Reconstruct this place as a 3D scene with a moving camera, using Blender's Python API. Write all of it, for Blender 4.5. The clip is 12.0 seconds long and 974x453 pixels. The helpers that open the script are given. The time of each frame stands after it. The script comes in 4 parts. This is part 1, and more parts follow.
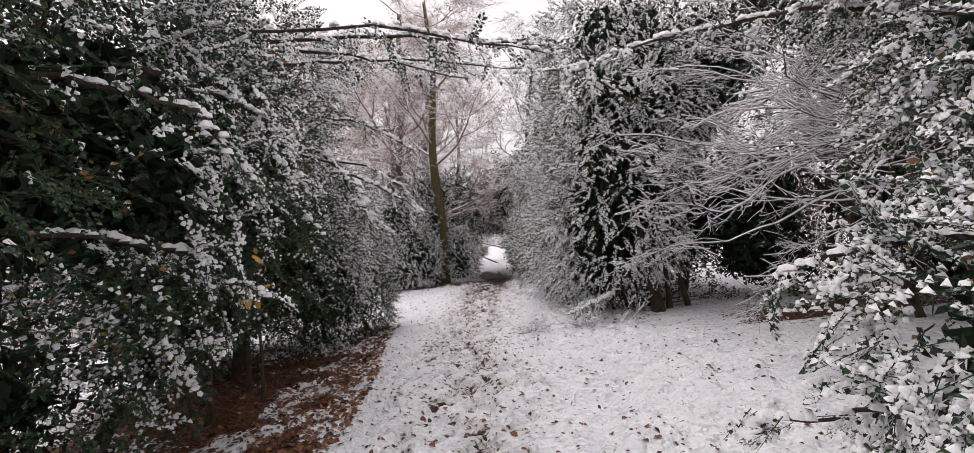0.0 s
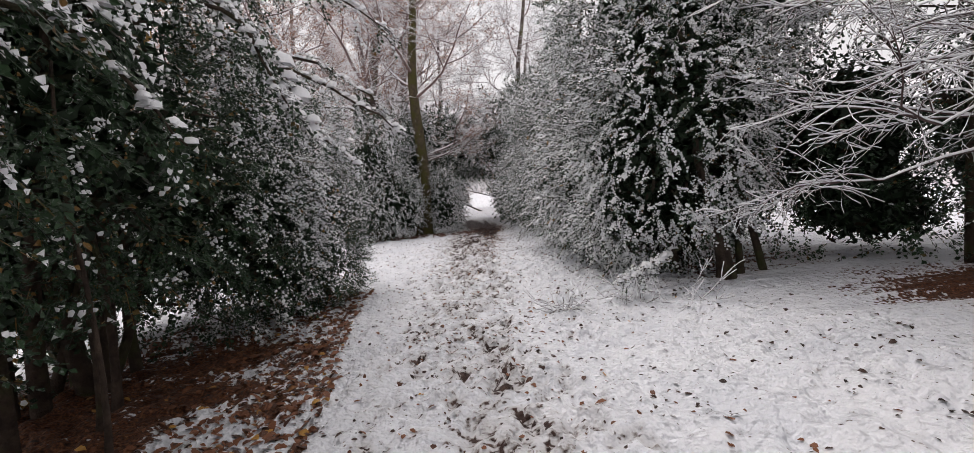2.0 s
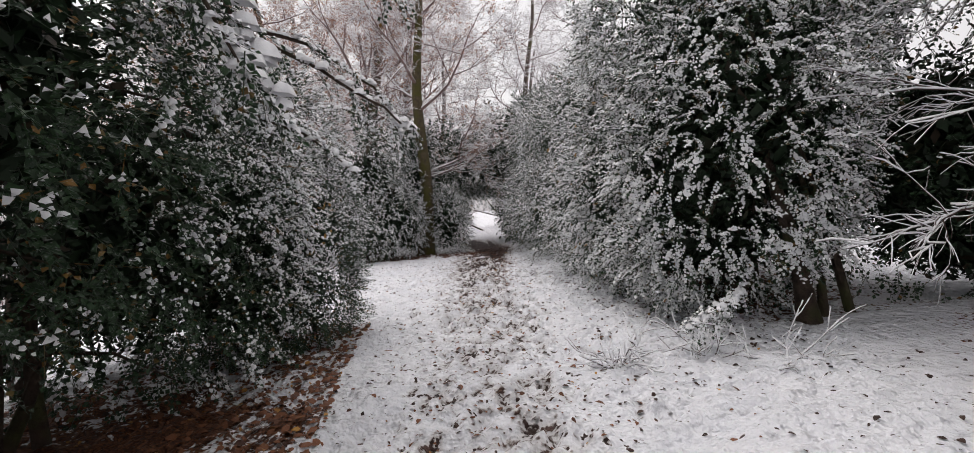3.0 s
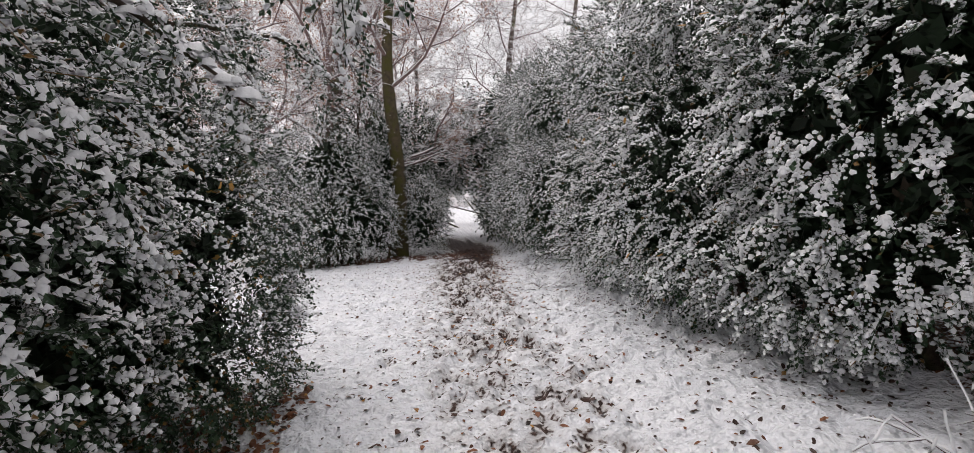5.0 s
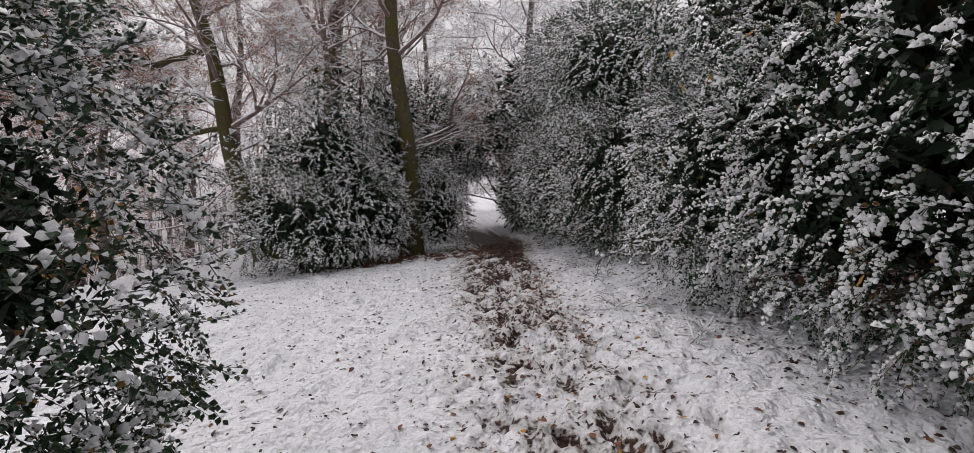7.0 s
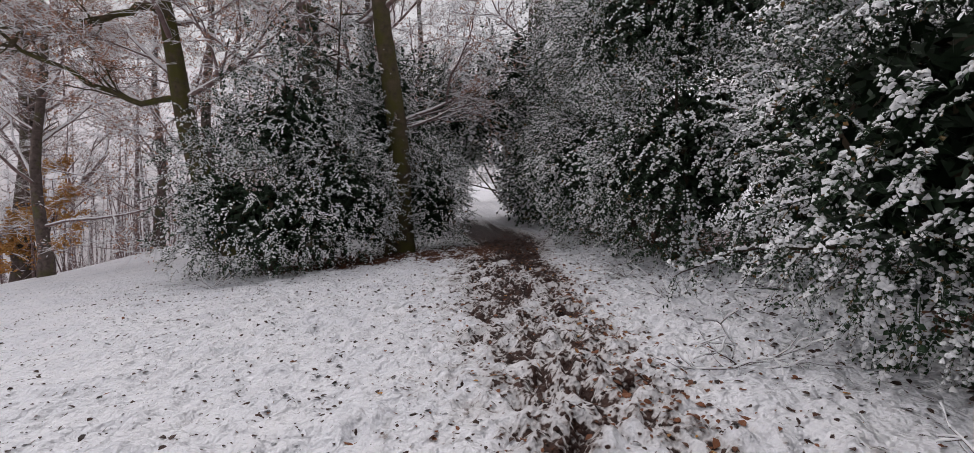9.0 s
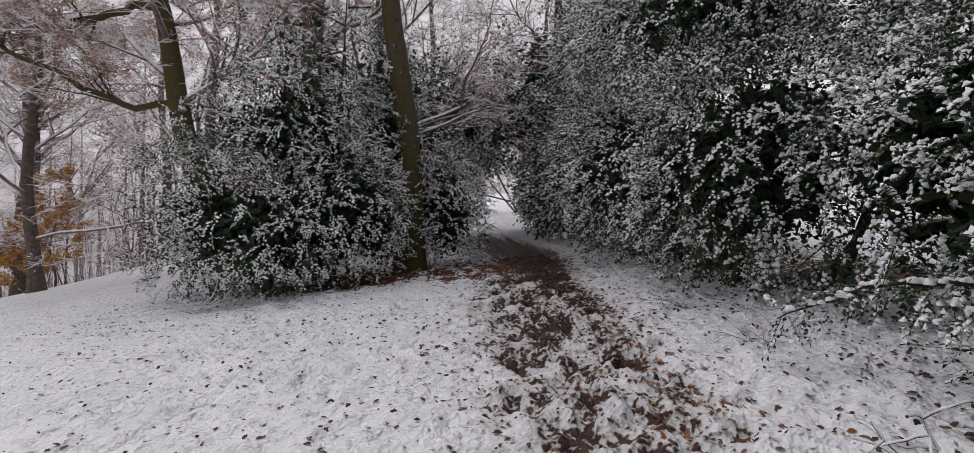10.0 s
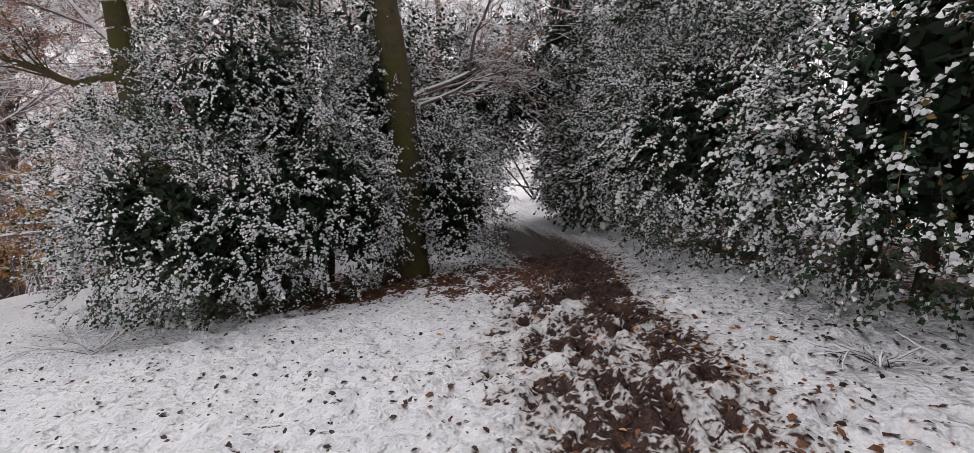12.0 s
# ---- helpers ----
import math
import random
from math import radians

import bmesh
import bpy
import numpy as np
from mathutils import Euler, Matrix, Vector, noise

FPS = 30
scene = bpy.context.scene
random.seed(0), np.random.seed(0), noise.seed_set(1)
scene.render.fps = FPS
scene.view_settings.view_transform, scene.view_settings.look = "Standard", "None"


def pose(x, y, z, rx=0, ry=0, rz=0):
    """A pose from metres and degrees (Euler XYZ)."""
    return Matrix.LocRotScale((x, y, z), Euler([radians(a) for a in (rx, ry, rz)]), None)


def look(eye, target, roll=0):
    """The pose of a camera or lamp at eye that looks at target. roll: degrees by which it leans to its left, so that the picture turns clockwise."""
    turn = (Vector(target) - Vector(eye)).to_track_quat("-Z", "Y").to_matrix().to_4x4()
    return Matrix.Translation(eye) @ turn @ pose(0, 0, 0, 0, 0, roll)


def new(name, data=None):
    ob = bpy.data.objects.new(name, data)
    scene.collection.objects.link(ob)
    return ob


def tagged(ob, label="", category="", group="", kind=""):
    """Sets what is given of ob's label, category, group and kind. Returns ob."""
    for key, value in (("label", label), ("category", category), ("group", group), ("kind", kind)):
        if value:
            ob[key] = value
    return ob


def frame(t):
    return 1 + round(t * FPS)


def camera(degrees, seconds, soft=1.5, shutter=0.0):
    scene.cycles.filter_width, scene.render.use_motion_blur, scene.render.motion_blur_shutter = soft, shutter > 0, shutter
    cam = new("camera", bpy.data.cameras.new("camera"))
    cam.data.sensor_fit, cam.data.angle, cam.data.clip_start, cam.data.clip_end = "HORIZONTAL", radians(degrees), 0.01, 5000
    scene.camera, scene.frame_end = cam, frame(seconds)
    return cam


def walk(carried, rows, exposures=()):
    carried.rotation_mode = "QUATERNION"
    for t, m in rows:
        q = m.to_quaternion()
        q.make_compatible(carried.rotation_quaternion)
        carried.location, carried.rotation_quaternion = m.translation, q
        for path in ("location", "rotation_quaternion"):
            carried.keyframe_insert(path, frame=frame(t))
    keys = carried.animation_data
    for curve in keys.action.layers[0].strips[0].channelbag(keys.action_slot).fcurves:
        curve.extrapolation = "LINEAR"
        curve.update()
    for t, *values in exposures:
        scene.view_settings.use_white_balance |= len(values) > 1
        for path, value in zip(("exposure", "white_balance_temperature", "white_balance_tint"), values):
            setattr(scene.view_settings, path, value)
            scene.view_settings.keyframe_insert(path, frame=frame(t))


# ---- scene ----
cam = camera(89.0, 12.0, 0.8)
METRES, EYE, TILT, LEAN, TURN = 16.5, 1.55, 2.65, 0.5, 0.0
ROWS = [
    (0.0, 0.0, 0.0, 0.0, -0.0, 0.0, 0.0),
    (0.5, -0.0079, 0.0414, -0.0043, -0.61, -3.74, 0.18),
    (1.0, -0.0137, 0.0843, -0.0066, -1.27, -4.64, 0.05),
    (1.5, -0.0207, 0.1272, -0.0097, -1.88, -5.25, 1.02),
    (2.0, -0.0248, 0.171, -0.0139, -2.47, -5.94, -0.72),
    (2.5, -0.0354, 0.2135, -0.0151, -2.45, -4.25, -1.82),
    (3.0, -0.0404, 0.2543, -0.018, -2.57, -3.74, -1.75),
    (5.0, -0.0589, 0.4246, -0.0284, -6.02, -4.02, -2.08),
    (5.5, -0.0605, 0.4658, -0.0324, -5.91, -4.16, -2.22),
    (6.0, -0.0647, 0.5067, -0.0344, -4.83, -4.51, -1.15),
    (6.5, -0.0677, 0.5479, -0.0351, -4.72, -5.0, -1.42),
    (7.0, -0.0696, 0.5903, -0.0339, -4.66, -5.57, -0.39),
    (9.0, -0.074, 0.7503, -0.0465, -5.4, -6.62, -1.29),
    (9.5, -0.0761, 0.7906, -0.0478, -5.39, -6.07, -1.44),
    (10.0, -0.0791, 0.8288, -0.0496, -4.15, -5.43, -1.28),
    (10.5, -0.079, 0.8672, -0.0507, 5.47, -5.57, -0.19),
    (10.8, -0.0784, 0.8908, -0.0526, 5.2, -5.58, 0.0),
    (11.0, -0.078, 0.9068, -0.0538, 3.1, -5.59, 0.09),
    (11.5, -0.0706, 0.9501, -0.0595, -2.64, -5.78, -1.4),
    (12.0, -0.0716, 0.9911, -0.0615, -2.57, -6.8, 0.21),
]
walk(cam, [(t, pose(0, 0, EYE, TILT, LEAN, TURN) @ pose(METRES * x, METRES * y, METRES * z, 90 + pitch, roll, yaw)) for t, x, y, z, yaw, pitch, roll in ROWS],
     exposures=[(0.0, 0.3, 6750, 16), (3.0, 0.24, 6650, 13), (5.5, 0.27, 6650, 13), (7.0, -0.08, 6600, 14), (9.0, -0.18, 6500, 15), (11.0, -0.2, 6500, 14), (12.0, 0.17, 6600, 14)])

# ---- world and light ----
SUN_UP, SUN_ROUND = 62.0, -40.0
world = bpy.data.worlds.new("overcast_sky")
scene.world = world
world.use_nodes = True
wn, wl = world.node_tree.nodes, world.node_tree.links
sky = wn.new("ShaderNodeTexSky")
sky.sky_type, sky.sun_disc = "NISHITA", False
sky.sun_elevation, sky.sun_rotation = radians(SUN_UP), radians(SUN_ROUND)
sky.air_density, sky.dust_density, sky.ozone_density = 1.0, 6.0, 1.0
grey = wn.new("ShaderNodeHueSaturation")
grey.inputs["Saturation"].default_value = 0.22
wl.new(sky.outputs[0], grey.inputs["Color"])
cloud = wn.new("ShaderNodeMix")  # an even cloud layer over the clear sky
cloud.data_type = "RGBA"
cloud.inputs[0].default_value = 0.6
cloud.inputs[7].default_value = (5.6, 5.55, 5.6, 1.0)
wl.new(grey.outputs[0], cloud.inputs[6])
wl.new(cloud.outputs[2], wn["Background"].inputs["Color"])
wn["Background"].inputs["Strength"].default_value = 0.15
sun_data = bpy.data.lights.new("sun", "SUN")
sun_data.energy, sun_data.angle, sun_data.color = 0.7, radians(70), (1.0, 0.96, 0.93)
sun = new("sun", sun_data)
sun.matrix_world = look((0, 0, 60), (0 - math.sin(radians(SUN_ROUND)), -math.cos(radians(SUN_ROUND)), 60 - math.tan(radians(SUN_UP))))

rng = np.random.default_rng(7)


# ---- materials ----
def material(name, rough=0.6):
    m = bpy.data.materials.new(name)
    m.use_nodes = True
    b = m.node_tree.nodes["Principled BSDF"]
    b.inputs["Roughness"].default_value = rough
    b.inputs["Specular IOR Level"].default_value = 0.25
    return m, m.node_tree.nodes, m.node_tree.links, b


def noise_node(n, l, scale, detail=4.0, rough=0.6, coord="Object"):
    tc = n.new("ShaderNodeTexCoord")
    t = n.new("ShaderNodeTexNoise")
    t.inputs["Scale"].default_value, t.inputs["Detail"].default_value, t.inputs["Roughness"].default_value = scale, detail, rough
    l.new(tc.outputs[coord], t.inputs["Vector"])
    return t.outputs["Fac"]


def ramp(n, l, fac, stops):
    r = n.new("ShaderNodeValToRGB")
    while len(r.color_ramp.elements) < len(stops):
        r.color_ramp.elements.new(0.5)
    for e, (p, c) in zip(r.color_ramp.elements, stops):
        e.position, e.color = p, (*c, 1.0)
    l.new(fac, r.inputs[0])
    return r.outputs[0]


def mix(n, l, fac, a, b):
    x = n.new("ShaderNodeMix")
    x.data_type = "RGBA"
    l.new(fac, x.inputs[0])
    for s, v in ((x.inputs[6], a), (x.inputs[7], b)):
        if isinstance(v, tuple):
            s.default_value = (*v, 1.0)
        else:
            l.new(v, s)
    return x.outputs[2]


def maths(n, l, op, a, b, clamp=False):
    x = n.new("ShaderNodeMath")
    x.operation, x.use_clamp = op, clamp
    for s, v in zip(x.inputs, (a, b)):
        if isinstance(v, (int, float)):
            s.default_value = v
        else:
            l.new(v, s)
    return x.outputs[0]


def bump(n, l, b, height, strength, dist):
    x = n.new("ShaderNodeBump")
    x.inputs["Strength"].default_value, x.inputs["Distance"].default_value = strength, dist
    l.new(height, x.inputs["Height"])
    l.new(x.outputs[0], b.inputs["Normal"])


def step(n, l, v, lo, hi):
    x = n.new("ShaderNodeMapRange")
    x.inputs["From Min"].default_value, x.inputs["From Max"].default_value = lo, hi
    l.new(v, x.inputs["Value"])
    return x.outputs[0]


def snow_material():
    m, n, l, b = material("powder_snow", 0.55)
    f = noise_node(n, l, 14.0, 5.0)
    l.new(ramp(n, l, f, [(0.3, (0.76, 0.77, 0.80)), (0.7, (0.88, 0.88, 0.89))]), b.inputs["Base Color"])
    bump(n, l, b, noise_node(n, l, 90.0, 3.0), 0.35, 0.01)
    return m


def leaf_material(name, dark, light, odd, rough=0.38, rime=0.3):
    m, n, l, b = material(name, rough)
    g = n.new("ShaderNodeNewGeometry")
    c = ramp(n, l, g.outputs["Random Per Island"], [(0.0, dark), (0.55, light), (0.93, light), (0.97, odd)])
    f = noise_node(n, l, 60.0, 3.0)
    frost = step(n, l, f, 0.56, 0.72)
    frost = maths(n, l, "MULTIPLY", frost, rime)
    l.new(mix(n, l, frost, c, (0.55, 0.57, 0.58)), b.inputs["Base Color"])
    bump(n, l, b, noise_node(n, l, 120.0, 2.0), 0.3, 0.004)
    return m


def bark_material(name, dark, light, moss, amount, snow=0.0):
    """Bark with moss; snow lies on faces that look up."""
    m, n, l, b = material(name, 0.85)
    f1 = noise_node(n, l, 9.0, 6.0)
    c = ramp(n, l, f1, [(0.3, dark), (0.7, light)])
    f2 = noise_node(n, l, 2.2, 5.0)
    mo = step(n, l, f2, 0.62 - 0.3 * amount, 0.78 - 0.3 * amount)
    c = mix(n, l, mo, c, moss)
    if snow:
        g = n.new("ShaderNodeNewGeometry")
        s = n.new("ShaderNodeSeparateXYZ")
        l.new(g.outputs["Normal"], s.inputs[0])
        f3 = noise_node(n, l, 7.0, 3.0)
        up = maths(n, l, "ADD", s.outputs[2], maths(n, l, "MULTIPLY", maths(n, l, "SUBTRACT", f3, 0.5), 1.2))
        c = mix(n, l, step(n, l, up, 0.75 - snow, 0.95 - snow), c, (0.82, 0.82, 0.84))
    l.new(c, b.inputs["Base Color"])
    bump(n, l, b, noise_node(n, l, 30.0, 5.0), 0.8, 0.03)
    return m


def ground_material():
    m, n, l, b = material("trodden_snow", 0.7)
    mud = n.new("ShaderNodeAttribute")
    mud.attribute_name = "mud"
    lit = n.new("ShaderNodeAttribute")
    lit.attribute_name = "litter"
    f_big, f_mid, f_fine = noise_node(n, l, 1.3, 4.0), noise_node(n, l, 10.0, 1.5, 0.5), noise_node(n, l, 48.0, 3.0)
    snow = ramp(n, l, f_big, [(0.3, (0.755, 0.77, 0.815)), (0.7, (0.85, 0.855, 0.885))])
    # snow worn thin over the turf shows grey
    thin = maths(n, l, "MULTIPLY", step(n, l, noise_node(n, l, 7.5, 4.0, 0.65), 0.43, 0.33), 0.5)
    snow = mix(n, l, thin, snow, (0.40, 0.40, 0.43))
    # trodden snow along the trail is dirtied to a dull grey-brown
    snow = mix(n, l, maths(n, l, "MULTIPLY", step(n, l, maths(n, l, "ADD", mud.outputs["Fac"], maths(n, l, "MULTIPLY", maths(n, l, "SUBTRACT", f_mid, 0.5), 0.5)), 0.08, 0.36), 0.55), snow, (0.40, 0.375, 0.36))
    earth = ramp(n, l, f_mid, [(0.3, (0.014, 0.007, 0.005)), (0.5, (0.036, 0.017, 0.013)), (0.7, (0.072, 0.038, 0.029))])
    leaves = ramp(n, l, f_fine, [(0.3, (0.018, 0.009, 0.007)), (0.5, (0.085, 0.032, 0.016)), (0.7, (0.21, 0.085, 0.035))])
    wob = maths(n, l, "MULTIPLY", maths(n, l, "SUBTRACT", f_mid, 0.5), 0.9)
    f_blob = noise_node(n, l, 24.0, 1.0, 0.5)
    wob2 = maths(n, l, "MULTIPLY", maths(n, l, "SUBTRACT", f_blob, 0.5), 1.2)
    worn = maths(n, l, "ADD", maths(n, l, "ADD", mud.outputs["Fac"], wob), wob2)
    # blades and crumbs of earth that stand through the snow
    speck = maths(n, l, "MULTIPLY", step(n, l, noise_node(n, l, 13.0, 2.0, 0.5), 0.63, 0.72), step(n, l, noise_node(n, l, 1.9, 3.0), 0.32, 0.52))
    worn = maths(n, l, "ADD", worn, maths(n, l, "MULTIPLY", speck, 0.66))
    slush = ramp(n, l, f_fine, [(0.3, (0.13, 0.11, 0.10)), (0.7, (0.52, 0.49, 0.48))])
    c = mix(n, l, step(n, l, worn, 0.37, 0.47), snow, slush)
    a = step(n, l, worn, 0.50, 0.58)
    c = mix(n, l, a, c, earth)
    a2 = step(n, l, maths(n, l, "ADD", maths(n, l, "ADD", lit.outputs["Fac"], wob), wob2), 0.42, 0.6)
    c = mix(n, l, a2, c, leaves)
    l.new(c, b.inputs["Base Color"])
    wet = maths(n, l, "SUBTRACT", 0.72, maths(n, l, "MULTIPLY", a, 0.12))
    l.new(wet, b.inputs["Roughness"])
    bump(n, l, b, maths(n, l, "ADD", maths(n, l, "MULTIPLY", f_fine, 0.4), maths(n, l, "ADD", f_blob, maths(n, l, "MULTIPLY", f_mid, 3.0))), 0.9, 0.035)
    return m


SNOW = snow_material()
HOLLY = leaf_material("holly_leaf", (0.010, 0.024, 0.011), (0.028, 0.060, 0.026), (0.20, 0.11, 0.03))
# darker copy of the holly leaf; shade inside the bush is painted in
HOLLY_SHADE = leaf_material("shade_painted_holly_leaf", (0.008, 0.016, 0.008), (0.018, 0.036, 0.017), (0.03, 0.02, 0.01), 0.5, 0.0)
DEAD_LEAF = leaf_material("fallen_leaf", (0.045, 0.020, 0.014), (0.19, 0.075, 0.035), (0.42, 0.22, 0.05), 0.6, 0.12)
DARK_LEAF = leaf_material("wet_fallen_leaf", (0.018, 0.012, 0.010), (0.055, 0.030, 0.022), (0.18, 0.07, 0.03), 0.5, 0.12)
BEECH_LEAF = leaf_material("withered_beech_leaf", (0.26, 0.115, 0.075), (0.46, 0.28, 0.21), (0.50, 0.22, 0.08), 0.7)
GOLD_LEAF = leaf_material("golden_leaf", (0.38, 0.16, 0.04), (0.55, 0.30, 0.08), (0.45, 0.2, 0.05), 0.6)
STEM = bark_material("dark_stem_bark", (0.025, 0.018, 0.014), (0.085, 0.06, 0.045), (0.05, 0.055, 0.02), 0.35)
TWIG = bark_material("twig_bark", (0.05, 0.032, 0.03), (0.13, 0.085, 0.08), (0.07, 0.06, 0.04), 0.2, 0.25)
MOSSY = bark_material("mossy_bark", (0.045, 0.035, 0.025), (0.11, 0.085, 0.05), (0.074, 0.069, 0.018), 0.62)
BARK = bark_material("grey_brown_bark", (0.055, 0.042, 0.038), (0.17, 0.13, 0.115), (0.10, 0.10, 0.04), 0.35, 0.12)
FROST_TWIG = bark_material("frosted_twig", (0.13, 0.085, 0.08), (0.28, 0.20, 0.19), (0.24, 0.18, 0.17), 0.2, 0.75)
GROUND = ground_material()


# ---- mesh helpers ----
def mesh_of(name, v, f, smooth=True):
    v, f = np.ascontiguousarray(v, dtype=np.float32), np.ascontiguousarray(f, dtype=np.int32)
    me = bpy.data.meshes.new(name)
    me.vertices.add(len(v))
    me.vertices.foreach_set("co", v.ravel())
    me.loops.add(f.size)
    me.loops.foreach_set("vertex_index", f.ravel())
    me.polygons.add(len(f))
    me.polygons.foreach_set("loop_start", np.arange(0, f.size, f.shape[1], dtype=np.int32))
    me.polygons.foreach_set("use_smooth", np.full(len(f), smooth))
    me.update(calc_edges=True)
    return me


def mesh_part(name, v, f, mat, parent=None, label="", smooth=True):
    me = mesh_of(name, v, f, smooth)
    me.materials.append(mat)
    ob = new(name, me)
    if parent is not None:
        ob.parent = parent
    if label:
        tagged(ob, label)
    if name in ("foliage", "inner_foliage", "snow", "fine_twig_mass", "snowy_twig_mass", "withered_leaves"):
        tagged(ob, kind="stuff")
    return ob


class Heap:
    """Gathers vertices and triangles for one mesh."""

    def __init__(self):
        self.v, self.f, self.n = [], [], 0

    def add(self, v, f):
        self.v.append(np.asarray(v, dtype=np.float32))
        self.f.append(np.asarray(f, dtype=np.int32) + self.n)
        self.n += len(v)

    def out(self):
        return np.concatenate(self.v), np.concatenate(self.f)


def tube(heap, pts, radii, sides=6):
    """A tapered tube along a line of points."""
    pts, radii = np.asarray(pts, dtype=float), np.asarray(radii, dtype=float)
    d = np.gradient(pts, axis=0)
    d /= np.linalg.norm(d, axis=1)[:, None] + 1e-9
    ref = np.where(np.abs(d[:, 2:3]) > 0.92, [[1.0, 0.0, 0.0]], [[0.0, 0.0, 1.0]])
    a = np.cross(d, ref)
    a /= np.linalg.norm(a, axis=1)[:, None] + 1e-9
    b = np.cross(a, d)
    ang = np.linspace(0, 2 * math.pi, sides, endpoint=False)
    ring = a[:, None] * np.cos(ang)[None, :, None] + b[:, None] * np.sin(ang)[None, :, None]
    v = (pts[:, None] + ring * radii[:, None, None]).reshape(-1, 3)
    k, i = np.meshgrid(np.arange(len(pts) - 1), np.arange(sides), indexing="ij")
    j = (i + 1) % sides
    p, q, r, s = k * sides + i, k * sides + j, (k + 1) * sides + j, (k + 1) * sides + i
    f = np.concatenate([np.stack([p, q, r], -1).reshape(-1, 3), np.stack([p, r, s], -1).reshape(-1, 3)])
    heap.add(v, f)


def unit(v):
    return v / (np.linalg.norm(v, axis=-1, keepdims=True) + 1e-9)


def lattice(p, seed):
    """Smooth value noise in 0..1 at points p (n, 2 or 3)."""
    p = np.asarray(p, dtype=float)
    if p.shape[1] == 2:
        p = np.c_[p, np.zeros(len(p))]
    i = np.floor(p).astype(np.int64)
    f = p - i
    f = f * f * (3 - 2 * f)
    out = np.zeros(len(p))
    for dx in (0, 1):
        for dy in (0, 1):
            for dz in (0, 1):
                h = (i[:, 0] + dx) * 374761393 + (i[:, 1] + dy) * 668265263 + (i[:, 2] + dz) * 2147483647 + seed * 974634777
                h = (h ^ (h >> 13)) * 1274126177
                h = ((h ^ (h >> 16)) & 0xFFFF) / 65535.0
                w = (f[:, 0] if dx else 1 - f[:, 0]) * (f[:, 1] if dy else 1 - f[:, 1]) * (f[:, 2] if dz else 1 - f[:, 2])
                out += w * h
    return out


def trail_x(y):
    """The line of the trodden trail."""
    return np.interp(y, [-5, 2, 8, 12, 19, 26, 34, 44], [0.1, 0.05, -0.28, -0.08, 0.0, 0.5, -0.1, -0.6])


def ground_z(x, y):
    """The lie of the land: falling to one side of the path, with a crest."""
    x, y = np.asarray(x, dtype=float), np.asarray(y, dtype=float)
    z = 0.097 * np.maximum(x, -9.0)
    d = np.clip(-9 - x, 0, 42)
    z = z - 0.10 * d - 0.008 * d ** 2
    z = np.where(x > 8, 0.097 * 8 + (1 - np.exp(-(x - 8) / 20.0)) * 1.0, z)
    far = np.clip(y - 28, 0, 60)
    return z + 0.0006 * far ** 2


# ---- ground ----
def spread(lo, hi, cell, out_lo, out_hi, k=26):
    mid = np.arange(lo, hi + 1e-6, cell)
    g = np.geomspace(1, 40, k)
    g = (g - 1) / (g[-1] - 1)
    return np.concatenate([(lo - g[1:] * (lo - out_lo))[::-1], mid, hi + g[1:] * (out_hi - hi)])


